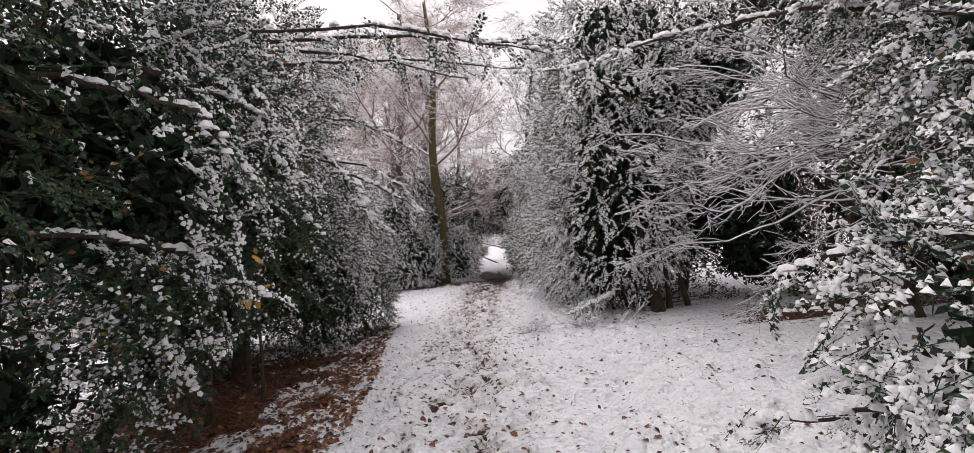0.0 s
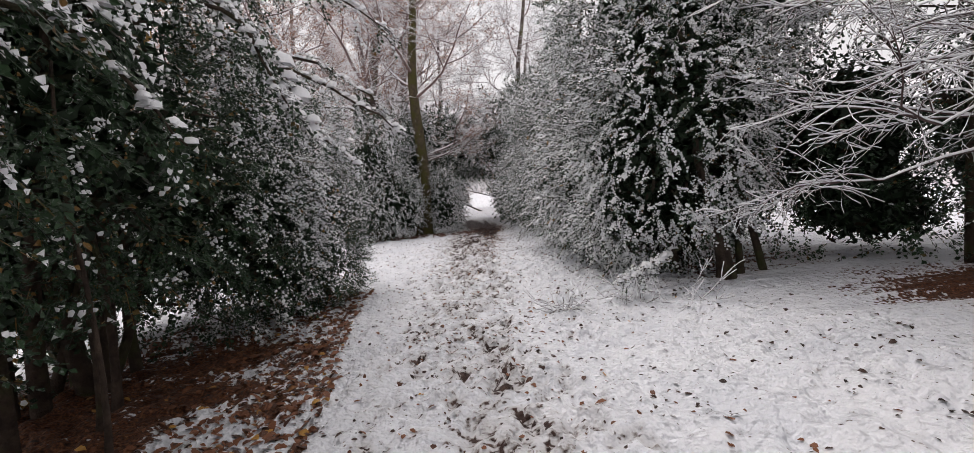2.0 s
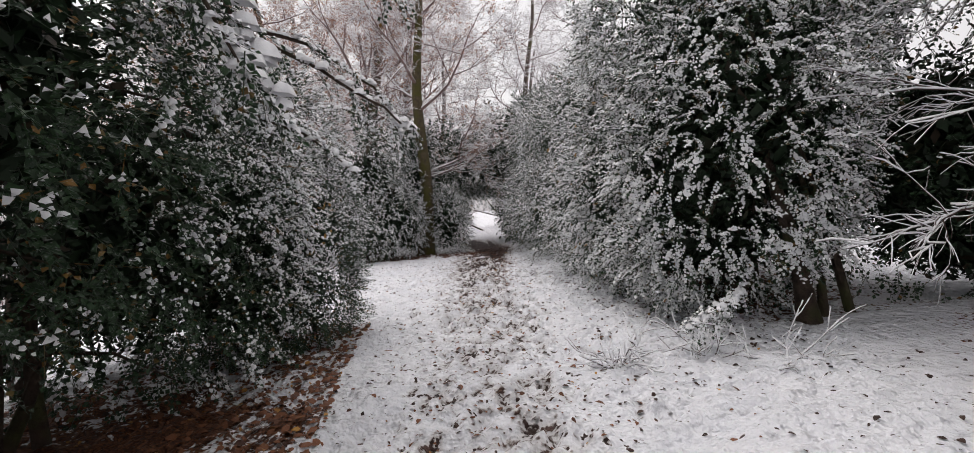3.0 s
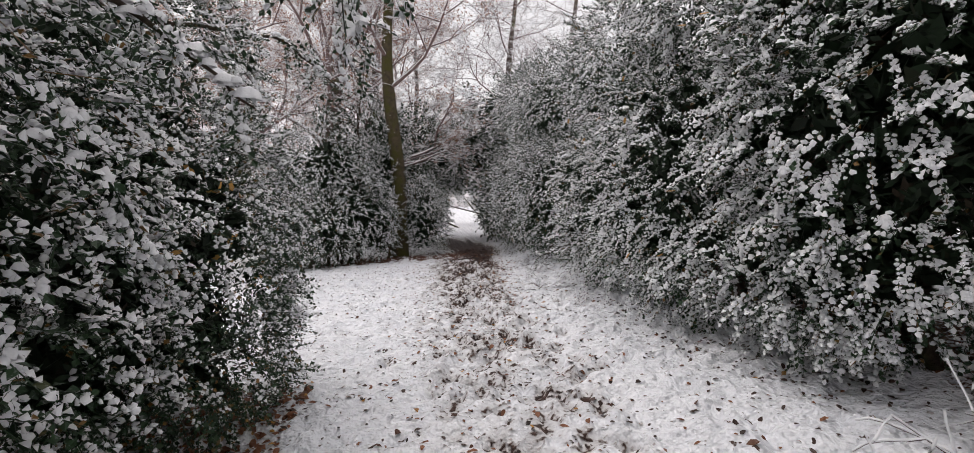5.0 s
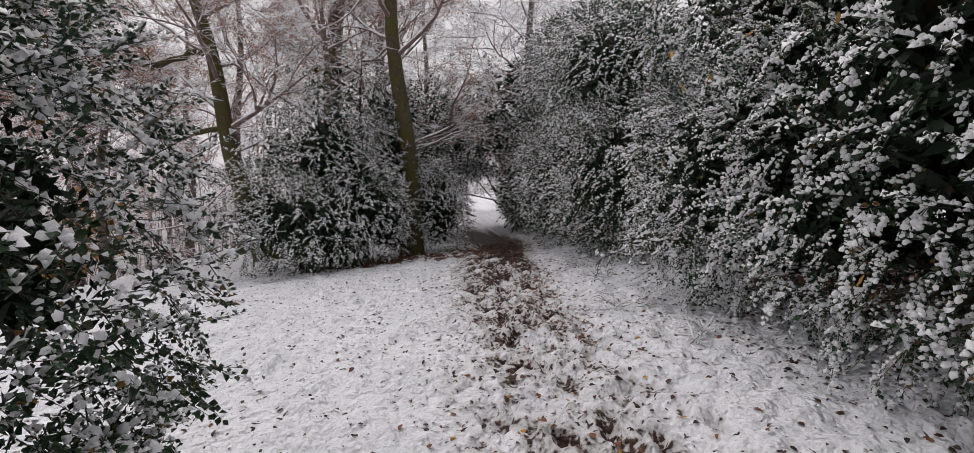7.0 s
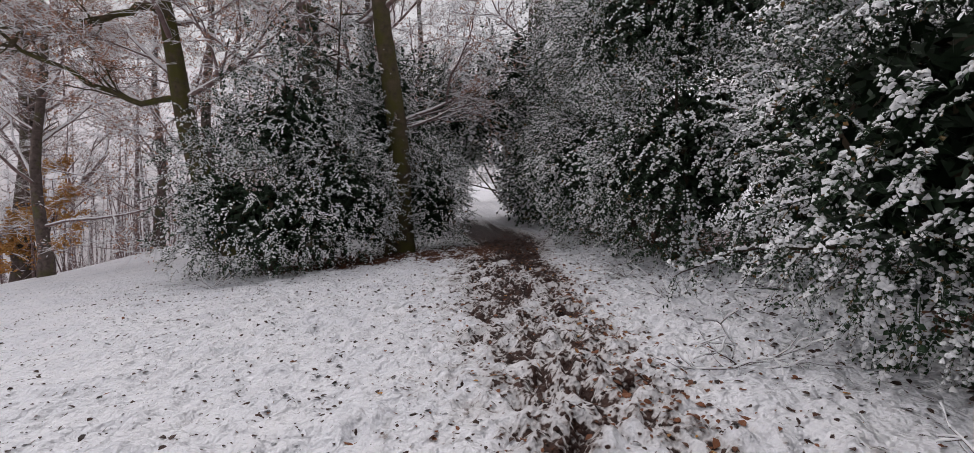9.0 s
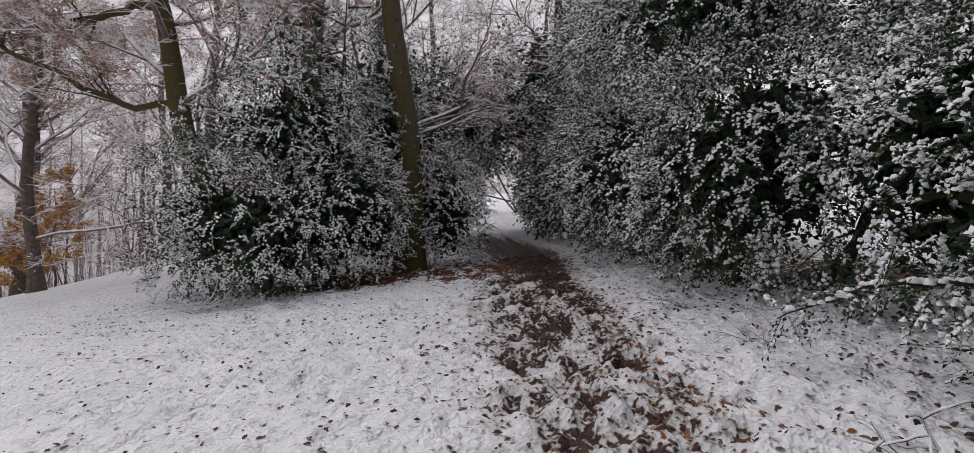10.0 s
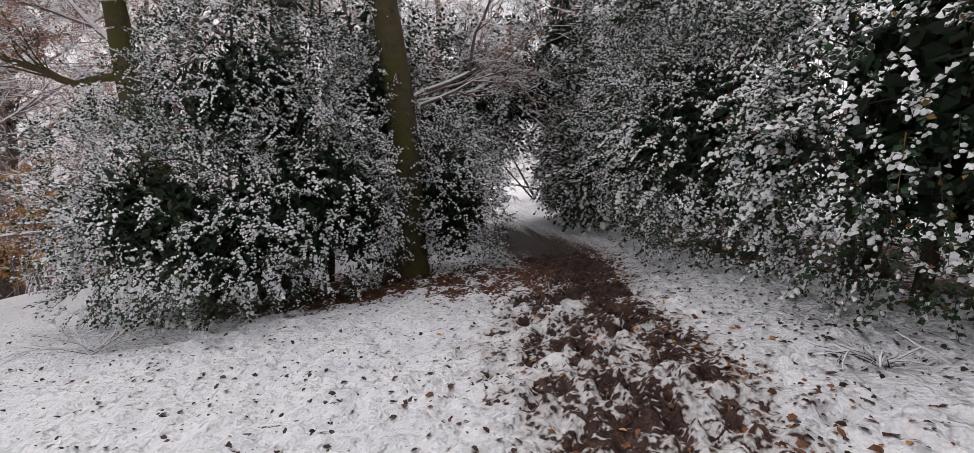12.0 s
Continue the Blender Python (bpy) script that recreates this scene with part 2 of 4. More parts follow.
def build_ground():
    xs, ys = spread(-4.6, 3.2, 0.042, -400, 400), spread(1.6, 26.0, 0.042, -400, 500)
    gx, gy = np.meshgrid(xs, ys)
    x, y = gx.ravel(), gy.ravel()
    z = ground_z(x, y)
    p = np.c_[x, y]
    n1, n2, n3 = lattice(p * 2.1, 1), lattice(p * 6.5, 2), lattice(p * 13.0, 3)
    n4 = lattice(p * 0.6, 4)
    z += 0.06 * (n1 - 0.5) + 0.072 * (n2 - 0.5) + 0.046 * (n3 - 0.5)
    t = np.abs(x - trail_x(y) - np.interp(y, [8, 14, 16, 18, 19.5, 22, 25], [0, 0.12, 0.14, 0.32, 0.48, 0.32, 0.05]))
    wear = np.interp(y, [0, 6, 11, 15, 19, 22, 24.5], [0.15, 0.15, 0.12, 0.15, 0.38, 0.66, 1.3])
    width = np.interp(y, [0, 10, 16, 21.5, 24.5, 60], [0.6, 0.55, 0.30, 0.36, 0.85, 0.8])
    core = np.exp(-(t / width) ** 2 * 1.3)
    mud = wear * core * (0.55 + 0.9 * n2)
    # a second worn line beside the trail in the stretch before the thicket
    t2 = np.abs(x - trail_x(y) + 0.28)
    mud = np.maximum(mud, np.interp(y, [11, 16, 20, 23], [0, 0.18, 0.36, 0]) * np.exp(-(t2 / 0.25) ** 2) * (0.2 + 1.3 * n2))
    # a wider trampled, leafy fringe
    fringe = np.interp(y, [2, 8, 14, 20, 25], [0.06, 0.12, 0.20, 0.42, 0.34]) * np.exp(-((x - trail_x(y) + 0.45) / 0.85) ** 2)
    mud = np.maximum(mud, fringe * (0.2 + 1.4 * lattice(p * 5.0, 33)))
    gap = (y > 31) & (y < 60)
    mud = np.where(gap, mud * np.clip((36 - y) / 5, 0, 1), mud)
    # footprints: oval dents along the trail and strays beside it
    for k in range(1850):
        fy = rng.uniform(0.8, 26.5) if k < 1500 else rng.uniform(11, 23)
        fx = trail_x(fy) + rng.normal(0, 0.42) if k < 800 else rng.uniform(-4.6, 3.2)
        if k >= 1500:
            fx = trail_x(fy) + rng.uniform(-0.85, 0.45)
        rot = rng.normal(0, 0.35)
        ix = np.searchsorted(xs, [fx - 0.3, fx + 0.3])
        iy = np.searchsorted(ys, [fy - 0.3, fy + 0.3])
        if ix[0] == ix[1] or iy[0] == iy[1]:
            continue
        sub = (np.arange(iy[0], iy[1])[:, None] * len(xs) + np.arange(ix[0], ix[1])[None]).ravel()
        dx, dy = x[sub] - fx, y[sub] - fy
        u, w = dx * math.cos(rot) + dy * math.sin(rot), -dx * math.sin(rot) + dy * math.cos(rot)
        r = (u / 0.055) ** 2 + (w / 0.13) ** 2
        deep = rng.uniform(0.018, 0.05)
        z[sub] -= deep * np.exp(-r ** 1.5)
        z[sub] += 0.3 * deep * np.exp(-(np.sqrt(r) - 1.6) ** 2 * 4)
        mud[sub] += rng.uniform(0.0, 0.42 if k < 800 else (0.2 if k < 1500 else 0.36 * (fy - 8) / 14)) * np.exp(-r)
    z -= 0.03 * np.clip(mud, 0, 1)
    # leaf litter where boughs have kept the snow off
    edge_l = np.interp(y, [-2, 1, 4, 7, 9, 11.5, 13], [-1.35, -1.3, -1.55, -1.75, -2.1, -2.3, -3.2])
    lit = np.clip((edge_l - x + 1.5 * (n1 - 0.5) + 0.5 * (n2 - 0.5)) * 0.95, 0, 1) * np.clip((x + 5.4) * 0.9, 0, 1) * (y < 12.6) * (y > -3) * np.interp(y, [0, 8, 12], [1, 0.95, 0.5])
    edge_r = np.interp(y, [8, 9.5, 12, 16, 18, 20, 25, 28], [3.4, 2.6, 2.2, 2.2, 3.4, 2.3, 2.0, 2.3])
    lit = np.maximum(lit, np.clip((x - edge_r) * 1.0, 0, 0.8) * 0.8 * (y > 9.8) * (y < 30) * (x < 6.5))
    lit = np.maximum(lit, np.clip(1.6 - np.hypot((x - 5.9) / 1.5, (y - 8.3) / 1.0), 0, 1))
    lit = np.maximum(lit, np.clip(1.5 - np.hypot((x + 3.6) / 2.0, (y - 24.6) / 1.4), 0, 1))
    lit = np.maximum(lit, 0.62 * np.clip(1.6 - np.hypot((x + 0.9) / 1.2, (y - 24.2) / 1.5), 0, 1))
    lit *= 0.35 + 0.7 * n4 + 0.6 * n1
    lit -= 0.22 * (n2 > 0.62)
    f = (np.arange(len(ys) - 1)[:, None] * len(xs) + np.arange(len(xs) - 1)[None]).ravel()
    quads = np.stack([f, f + 1, f + 1 + len(xs), f + len(xs)], -1)
    me = mesh_of("ground", np.c_[x, y, z], quads)
    for key, val in (("mud", mud), ("litter", lit)):
        me.attributes.new(key, "FLOAT", "POINT").data.foreach_set("value", val.astype(np.float32))
    me.materials.append(GROUND)
    ob = new("ground", me)
    return tagged(ob, "snow-covered woodland ground with a trodden muddy trail", "ground", kind="structure")


ground = build_ground()
GRID = {}


def snow_z(x, y):
    """The height of the finished snow surface, relief and dents included."""
    if not GRID:
        me = ground.data
        co = np.empty(len(me.vertices) * 3, dtype=np.float32)
        me.vertices.foreach_get("co", co)
        co = co.reshape(-1, 3)
        wide = int(np.argmax(co[1:, 0] < co[:-1, 0])) + 1
        GRID["x"], GRID["y"], GRID["z"] = co[:wide, 0].copy(), co[::wide, 1].copy(), co[:, 2].reshape(-1, wide)
    i = np.clip(np.searchsorted(GRID["x"], x) - 1, 0, len(GRID["x"]) - 2)
    j = np.clip(np.searchsorted(GRID["y"], y) - 1, 0, len(GRID["y"]) - 2)
    u = (x - GRID["x"][i]) / (GRID["x"][i + 1] - GRID["x"][i])
    v = (y - GRID["y"][j]) / (GRID["y"][j + 1] - GRID["y"][j])
    z = GRID["z"]
    return z[j, i] * (1 - u) * (1 - v) + z[j, i + 1] * u * (1 - v) + z[j + 1, i] * (1 - u) * v + z[j + 1, i + 1] * u * v


# ---- leaf sprays ----
def lump(g, c, axis, size, fine=False):
    """An uneven dome of snow lying at c, long along axis."""
    side = unit(np.cross([0, 0, 1.0], axis))
    k = 5
    ang = np.arange(k) * 2 * math.pi / k + g.uniform(0, 1)
    rings = [(1.0, -0.35), (0.72, 0.6)] if fine else [(1.0, -0.2)]
    v = [np.c_[np.cos(ang) * r, np.sin(ang) * r, np.full(k, h)] * (1 + g.uniform(-0.18, 0.18, (k, 1))) for r, h in rings]
    v = np.concatenate(v + [np.array([[g.uniform(-0.2, 0.2), g.uniform(-0.2, 0.2), 1.0]])])
    i, j = np.arange(k), (np.arange(k) + 1) % k
    if fine:
        f = np.concatenate([np.c_[i, j, j + k], np.c_[i, j + k, i + k], np.c_[i + k, j + k, np.full(k, 2 * k)]])
    else:
        f = np.c_[i, j, np.full(k, k)]
    return c + v[:, :1] * axis * size[0] + v[:, 1:2] * side * size[1] + v[:, 2:] * np.array([0, 0, 1.0]) * size[2], f


def spray_template(g, leaves, snow, leaf_len=0.05, length=0.36, heaps=0):
    """A twig along +x with leaves to both sides; returns foliage and snow as vertices and triangles."""
    lf, sn = Heap(), Heap()
    s = np.linspace(0, 1, 3)
    bend = g.uniform(-0.05, 0.05)
    line = np.c_[s * length, bend * s ** 2 * 2, -0.14 * length * s ** 2 + g.normal(0, 0.004, 3)]
    tube(lf, line[[0, 2]], [0.0045, 0.0015], 3)
    spots = []
    for k in range(leaves):
        u = (k + 0.6) / leaves
        at = np.array([np.interp(u, s, line[:, i]) for i in range(3)])
        sign = 1 if k % 2 else -1
        yaw = sign * g.uniform(0.5, 1.35)
        if k == leaves - 1:
            yaw = g.uniform(-0.3, 0.3)
        a = np.array([math.cos(yaw), math.sin(yaw), g.uniform(-0.6, 0.45)])
        a /= np.linalg.norm(a)
        w = unit(np.cross([0, 0, 1.0], a))
        up = np.cross(a, w)
        tilt = g.normal(0, 0.5)
        w, up = w * math.cos(tilt) + up * math.sin(tilt), up * math.cos(tilt) - w * math.sin(tilt)
        ll = leaf_len * g.uniform(0.7, 1.3)
        ww = ll * g.uniform(0.32, 0.44)
        base = at + a * 0.006 + np.array([0, 0, g.normal(0, 0.012)])
        lf.add([base, base + a * ll * 0.5 + w * ww + up * 0.007, base + a * ll - up * 0.004, base + a * ll * 0.5 - w * ww + up * 0.007], [(0, 1, 2), (0, 2, 3)])
        spots.append((base + a * ll * 0.5, a, ll, ww))
    g.shuffle(spots)
    for c, a, ll, ww in spots[:snow]:
        k = g.uniform(0.8, 1.25)
        flat = unit(np.array([a[0], a[1], a[2] * 0.6]))
        sn.add(*lump(g, c + np.array([0, 0, 0.006]), flat, (ll * 0.45 * k, ww * 0.92 * k, 0.022 * g.uniform(0.7, 1.4))))
    for k in range(heaps):
        u = g.uniform(0.15, 0.95)
        at = np.array([np.interp(u, s, line[:, i]) for i in range(3)]) + np.array([0, g.normal(0, 0.02), 0.012])
        yaw = g.uniform(-0.9, 0.9)
        q = g.uniform(0.7, 1.3)
        sn.add(*lump(g, at, np.array([math.cos(yaw), math.sin(yaw), 0]), (0.025 * q, 0.020 * q, 0.019 * q), True))
    return lf.out(), (sn.out() if snow else None)


def template_set(seed, leaves, snows, leaf_len=0.05, length=0.36, each=4):
    g = np.random.default_rng(seed)
    return [[spray_template(g, leaves, n, leaf_len, length, h) for _ in range(each)] for n, h in snows]


NEAR = template_set(11, 16, ((0, 0), (6, 0), (10, 3), (12, 5)))
MID = template_set(12, 13, ((0, 0), (4, 0), (8, 1), (10, 2)), 0.060, 0.40)
FAR = template_set(13, 9, ((0, 0), (3, 0), (5, 0), (7, 0)), 0.11, 0.55)


def place(template_arrays, m, p, sc):
    """Copies one template's arrays to many poses: m (n, 3, 3), p (n, 3)."""
    v, f = template_arrays
    vv = np.einsum("nij,vj->nvi", m * sc[:, None, None], v) + p[:, None]
    ff = f[None] + (np.arange(len(p)) * len(v))[:, None, None]
    return vv.reshape(-1, 3), ff.reshape(-1, 3)


def sprays(pos, way, level, kinds, g, scale=(0.8, 1.35)):
    """Foliage and snow arrays of sprays at pos along way; level 0..3 is the load of snow."""
    fol, sno = Heap(), Heap()
    way = unit(way)
    side = unit(np.cross(np.array([0, 0, 1.0]), way))
    up = np.cross(way, side)
    tip = g.normal(0, 0.35, (len(pos), 1))
    side, up = side * np.cos(tip) + up * np.sin(tip), up * np.cos(tip) - side * np.sin(tip)
    m = np.stack([way, side, up], -1)
    which = g.integers(0, len(kinds[0]), len(pos))
    sc = g.uniform(scale[0], scale[1], len(pos))
    for lv in range(4):
        for k in range(len(kinds[0])):
            sel = (level == lv) & (which == k)
            if not sel.any():
                continue
            lf, sn = kinds[lv][k]
            fol.add(*place(lf, m[sel], pos[sel], sc[sel]))
            if sn is not None:
                sno.add(*place(sn, m[sel], pos[sel], sc[sel]))
    return fol, sno


def bush(name, label, category, base, lobes, density, kinds, snow_bias, seed, stems=5, scale=(0.53, 1.04), inner=1.0, group="", rise=0.3, clear=None, load_at=None):
    """An evergreen bush: stems from base, and round each lobe (centre, radii) a mass of leaf sprays with snow on them;
    clear gives the height of the bare stems and load_at the snow along the path, as (y values, values)."""
    g = np.random.default_rng(seed)
    bx, by = base
    root = new(name)
    root.location = (bx, by, float(ground_z(bx, by)))
    org = np.array(root.location)
    tagged(root, label, category, group)
    thin = [l[2] if len(l) > 2 else 1.0 for l in lobes]
    lobes = [(np.array(l[0], dtype=float), np.array(l[1], dtype=float)) for l in lobes]
    for i, (c, r) in enumerate(lobes):
        area = 4 * math.pi * ((r[0] * r[1]) ** 1.6 / 3 + (r[0] * r[2]) ** 1.6 / 3 + (r[1] * r[2]) ** 1.6 / 3) ** (1 / 1.6)
        n = int(area * density * 1.68 * thin[i])
        d = unit(g.normal(size=(n, 3)))
        bumpy = lattice((c + d * r) * 1.1, seed + 3) * 0.5 + lattice((c + d * r) * 2.7, seed + 5) * 0.3
        deep = 0.30 * g.random(n) ** 2.5
        rad = 0.80 + 0.50 * bumpy - deep
        p = c + d * r * rad[:, None]
        nor = unit(d / r)
        bare = np.interp(p[:, 1], *clear) if clear else 0.12
        keep = p[:, 2] > ground_z(p[:, 0], p[:, 1]) + bare + 0.25 * (lattice(p * 2.3, seed + 13) - 0.5) * (bare > 0.2)
        for j, (c2, r2) in enumerate(lobes):
            if j != i and thin[j] >= 1.0:
                keep &= (((p - c2) / r2) ** 2).sum(1) > 0.68
        # the side turned from the light of the path grows thinner
        toward = -0.7 * np.sign(c[0] + 0.5) * nor[:, 0] - nor[:, 1]
        keep &= g.random(n) < np.where(toward > -0.1, 1.0, 0.10) * np.where(p[:, 2] > 6.6, 0.5, 1.0) * np.where((nor[:, 2] > 0.6) & (p[:, 2] > 3.6), 0.4, 1.0)
        keep &= lattice(p * 1.9, seed + 9) > 0.19
        p, nor, deep = p[keep], nor[keep], deep[keep]
        n = len(p)
        way = nor * 0.75 + g.normal(0, 0.42, (n, 3))
        way[:, 2] = np.clip(way[:, 2] * 1.25 - 0.25, -0.95, 0.85)
        load = 1.95 + 0.9 * nor[:, 2] + snow_bias + np.clip(rise * (p[:, 2] - org[2] - 1.7), -4 * rise, 2 * rise) - 7.0 * deep + 2.8 * (lattice(p * 1.5, seed + 21) - 0.5) + g.normal(0, 0.7, n)
        if load_at:
            load = load + np.interp(p[:, 1], *load_at)
        fol, sno = sprays(p - org, way, np.clip(np.round(load), 0, 3).astype(int), kinds, g, scale)
        leaves = mesh_part("foliage", *fol.out(), HOLLY, root, smooth=False)
        if sno.n:
            mesh_part("snow", *sno.out(), SNOW, leaves, "lumps of fresh white snow")
        # inner leaves, shade put into their colour: a finer shell over a coarse core
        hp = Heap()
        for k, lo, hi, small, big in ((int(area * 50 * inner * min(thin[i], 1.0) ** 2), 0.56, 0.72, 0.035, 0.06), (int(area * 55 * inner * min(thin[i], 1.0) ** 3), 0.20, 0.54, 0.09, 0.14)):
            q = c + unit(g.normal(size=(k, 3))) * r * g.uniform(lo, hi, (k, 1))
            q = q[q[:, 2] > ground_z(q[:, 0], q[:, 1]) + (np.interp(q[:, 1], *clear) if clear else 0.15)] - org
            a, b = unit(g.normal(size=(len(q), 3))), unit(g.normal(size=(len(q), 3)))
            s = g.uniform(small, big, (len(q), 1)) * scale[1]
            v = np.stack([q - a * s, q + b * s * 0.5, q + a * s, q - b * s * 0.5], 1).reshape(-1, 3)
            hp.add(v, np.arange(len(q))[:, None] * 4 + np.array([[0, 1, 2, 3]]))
        mesh_part("inner_foliage", *hp.out(), HOLLY_SHADE, leaves, "dark shaded inner leaves", False)
    for k in range(stems):
        h = Heap()
        c, r = lobes[k % len(lobes)]
        foot = np.array([bx + g.normal(0, 0.35), by + g.normal(0, 0.35), 0.0])
        if k >= 2:
            foot[:2] = foot[:2] * 0.5 + c[:2] * 0.5
        foot[2] = ground_z(foot[0], foot[1]) - 0.1
        tip = c + np.array([g.normal(0, 0.3) * r[0], g.normal(0, 0.3) * r[1], r[2] * 0.75])
        s = np.linspace(0, 1, 8)[:, None]
        line = foot + (tip - foot) * s + np.c_[np.sin(s * 5 + k) * 0.07, np.cos(s * 4 + k) * 0.07, np.zeros(8)]
        tube(h, line - org, np.linspace(g.uniform(0.05, 0.1), 0.012, 8), 7)
        for b in range(7):
            u = g.uniform(0.25, 0.95)
            st = foot + (tip - foot) * u
            e = st + unit(g.normal(size=3) * [1, 1, 0.4]) * r * g.uniform(0.5, 0.8)
            mid = (st + e) / 2 + [0, 0, 0.12]
            tube(h, np.array([st, mid, e]) - org, [0.022, 0.014, 0.005], 5)
        mesh_part("stem", *h.out(), STEM, root, "dark brown stem and side branches")
    return root


def gz(x, y, h):
    return (x, y, float(ground_z(x, y)) + h)


HEDGE = "holly along the path"
bush("holly_bush", "tall dark holly with bare lower stems and snow-tipped sprays", "bush", (-3.9, 3.6),
     [(gz(-3.7, 1.6, 2.6), (1.7, 1.9, 2.1)), (gz(-3.6, 4.3, 2.7), (1.75, 2.0, 2.0)), (gz(-4.3, 3.0, 4.9), (2.5, 3.4, 1.6)), (gz(-3.3, 2.6, 0.9), (0.9, 1.9, 0.8)), (gz(-3.5, 5.4, 0.8), (0.8, 1.2, 0.7))], 25, NEAR, -0.7, 21, 9, inner=1.3, group=HEDGE, rise=0.6,
     clear=([4.6, 5.2], [0.12, 0.85]), load_at=([2.6, 3.2, 3.7, 4.3, 4.9], [-1.3, 0.2, 1.2, 1.2, -1.3]))
bush("holly_bush", "dense dark holly bush with snow on the outer leaves", "bush", (-3.9, 7.6),
     [(gz(-3.8, 7.0, 2.7), (1.6, 1.8, 2.2)), (gz(-3.6, 9.0, 1.7), (1.3, 1.7, 1.8)), (gz(-4.2, 7.6, 4.7), (1.8, 2.6, 1.4))], 32, NEAR, -0.3, 22, 7, inner=1.1, group=HEDGE, rise=0.65, clear=([8.0, 8.5], [0.95, 0.12]), load_at=([6.4, 7.4, 8.3, 9.0], [-1.5, -0.7, 0.6, 1.7]))
bush("holly_bush", "rounded holly bush thickly loaded with snow", "bush", (-3.6, 11.3),
     [(gz(-3.4, 10.4, 0.8), (0.95, 1.3, 0.75)), (gz(-3.2, 11.0, 0.65), (1.15, 1.2, 0.75)), (gz(-3.3, 11.7, 1.6), (1.15, 1.0, 1.2), 1.3), (gz(-3.5, 10.9, 1.2), (1.35, 1.6, 1.5)), (gz(-3.8, 11.4, 2.6), (1.2, 1.5, 1.5))], 50, NEAR, 0.05, 23, 5, (0.42, 0.8), inner=2.2, group=HEDGE, rise=0.8)
bush("holly_bush", "low snow-heaped holly bush reaching over the path", "bush", (2.9, 1.9),
     [(gz(2.75, 2.1, 0.9), (0.95, 1.1, 0.95)), (gz(3.4, 2.7, 2.2), (0.9, 1.2, 1.0)), (gz(3.7, 3.4, 3.6), (1.2, 1.4, 1.0))], 40, NEAR, 1.9, 24, 4, group=HEDGE)
bush("holly_bush", "large holly bush with a bare leaning stem, covered in snow", "bush", (3.3, 10.4),
     [(gz(2.8, 10.6, 2.4), (1.5, 1.6, 2.2), 1.5), (gz(2.7, 13.0, 1.9), (1.6, 1.9, 2.0)), (gz(3.2, 12.0, 4.4), (2.1, 2.8, 1.9)), (gz(2.5, 15.6, 1.5), (1.35, 1.75, 1.7)), (gz(3.0, 15.6, 3.6), (1.6, 1.9, 1.7)), (gz(2.7, 10.9, 1.0), (1.2, 1.0, 1.0), 1.3), (gz(2.7, 14.3, 0.9), (1.15, 1.4, 0.9)), (gz(2.8, 12.0, 0.9), (1.15, 1.3, 0.9)), (gz(3.2, 11.6, 6.0), (2.0, 2.6, 1.7))], 30, NEAR, 2.0, 25, 9, inner=1.0, group=HEDGE, load_at=([13.5, 15.0], [0.0, -0.9]), clear=([9.8, 10.4], [0.75, 0.12]))
bush("holly_bush", "high wall of dark holly with snow on its sprays", "bush", (3.3, 21.5),
     [(gz(3.0, 20.3, 1.7), (1.7, 1.9, 2.0), 1.35), (gz(2.8, 23.3, 1.6), (1.7, 1.9, 1.9)), (gz(3.3, 21.5, 4.3), (2.1, 2.9, 1.9)), (gz(3.1, 26.0, 2.2), (1.8, 2.2, 2.4)), (gz(4.8, 18.2, 2.0), (1.7, 1.7, 2.4)), (gz(3.4, 25.4, 5.2), (2.2, 2.7, 1.8)), (gz(3.7, 18.3, 1.5), (1.4, 1.5, 1.8))], 22, MID, 1.05, 26, 9, (0.6, 1.1), group=HEDGE)
bush("holly_bush", "broad holly thicket beside a mossy trunk, white with snow", "bush", (-4.4, 24.4),
     [(gz(-4.8, 23.6, 1.2), (1.7, 1.4, 1.5)), (gz(-3.6, 24.2, 1.5), (1.3, 1.2, 1.7)), (gz(-4.6, 24.9, 3.2), (1.7, 1.5, 2.0)), (gz(-1.4, 25.7, 1.2), (0.85, 0.85, 1.7), 1.6), (gz(-2.9, 24.55, 1.1), (0.7, 0.5, 1.3)), (gz(-4.7, 25.6, 5.2), (1.8, 1.3, 1.7), 0.42), (gz(-3.2, 26.2, 4.6), (1.2, 1.0, 1.6), 0.42), (gz(-6.3, 24.4, 1.5), (1.3, 1.2, 1.6)), (gz(-6.1, 25.4, 3.3), (1.4, 1.2, 1.6), 0.6), (gz(-2.9, 25.8, 3.0), (1.0, 0.9, 1.4))], 24, MID, 1.3, 27, 8, (0.55, 1.05), group=HEDGE)
bush("holly_bush", "distant holly thicket arching over the trail", "bush", (4.4, 31.5),
     [(gz(3.2, 30.5, 2.4), (1.9, 2.2, 2.6)), (gz(1.6, 33.4, 4.4), (2.8, 2.0, 1.9)), (gz(2.8, 28.8, 1.6), (1.4, 1.6, 1.8)), (gz(3.2, 34.5, 1.6), (1.6, 1.6, 1.8)), (gz(4.2, 34.0, 2.6), (2.0, 2.4, 2.6)), (gz(4.6, 31.0, 6.0), (2.4, 2.4, 2.0)), (gz(1.9, 32.2, 6.3), (1.5, 1.6, 1.9), 0.6)], 10, FAR, 0.9, 28, 5, (0.8, 1.4), 0.8, HEDGE)
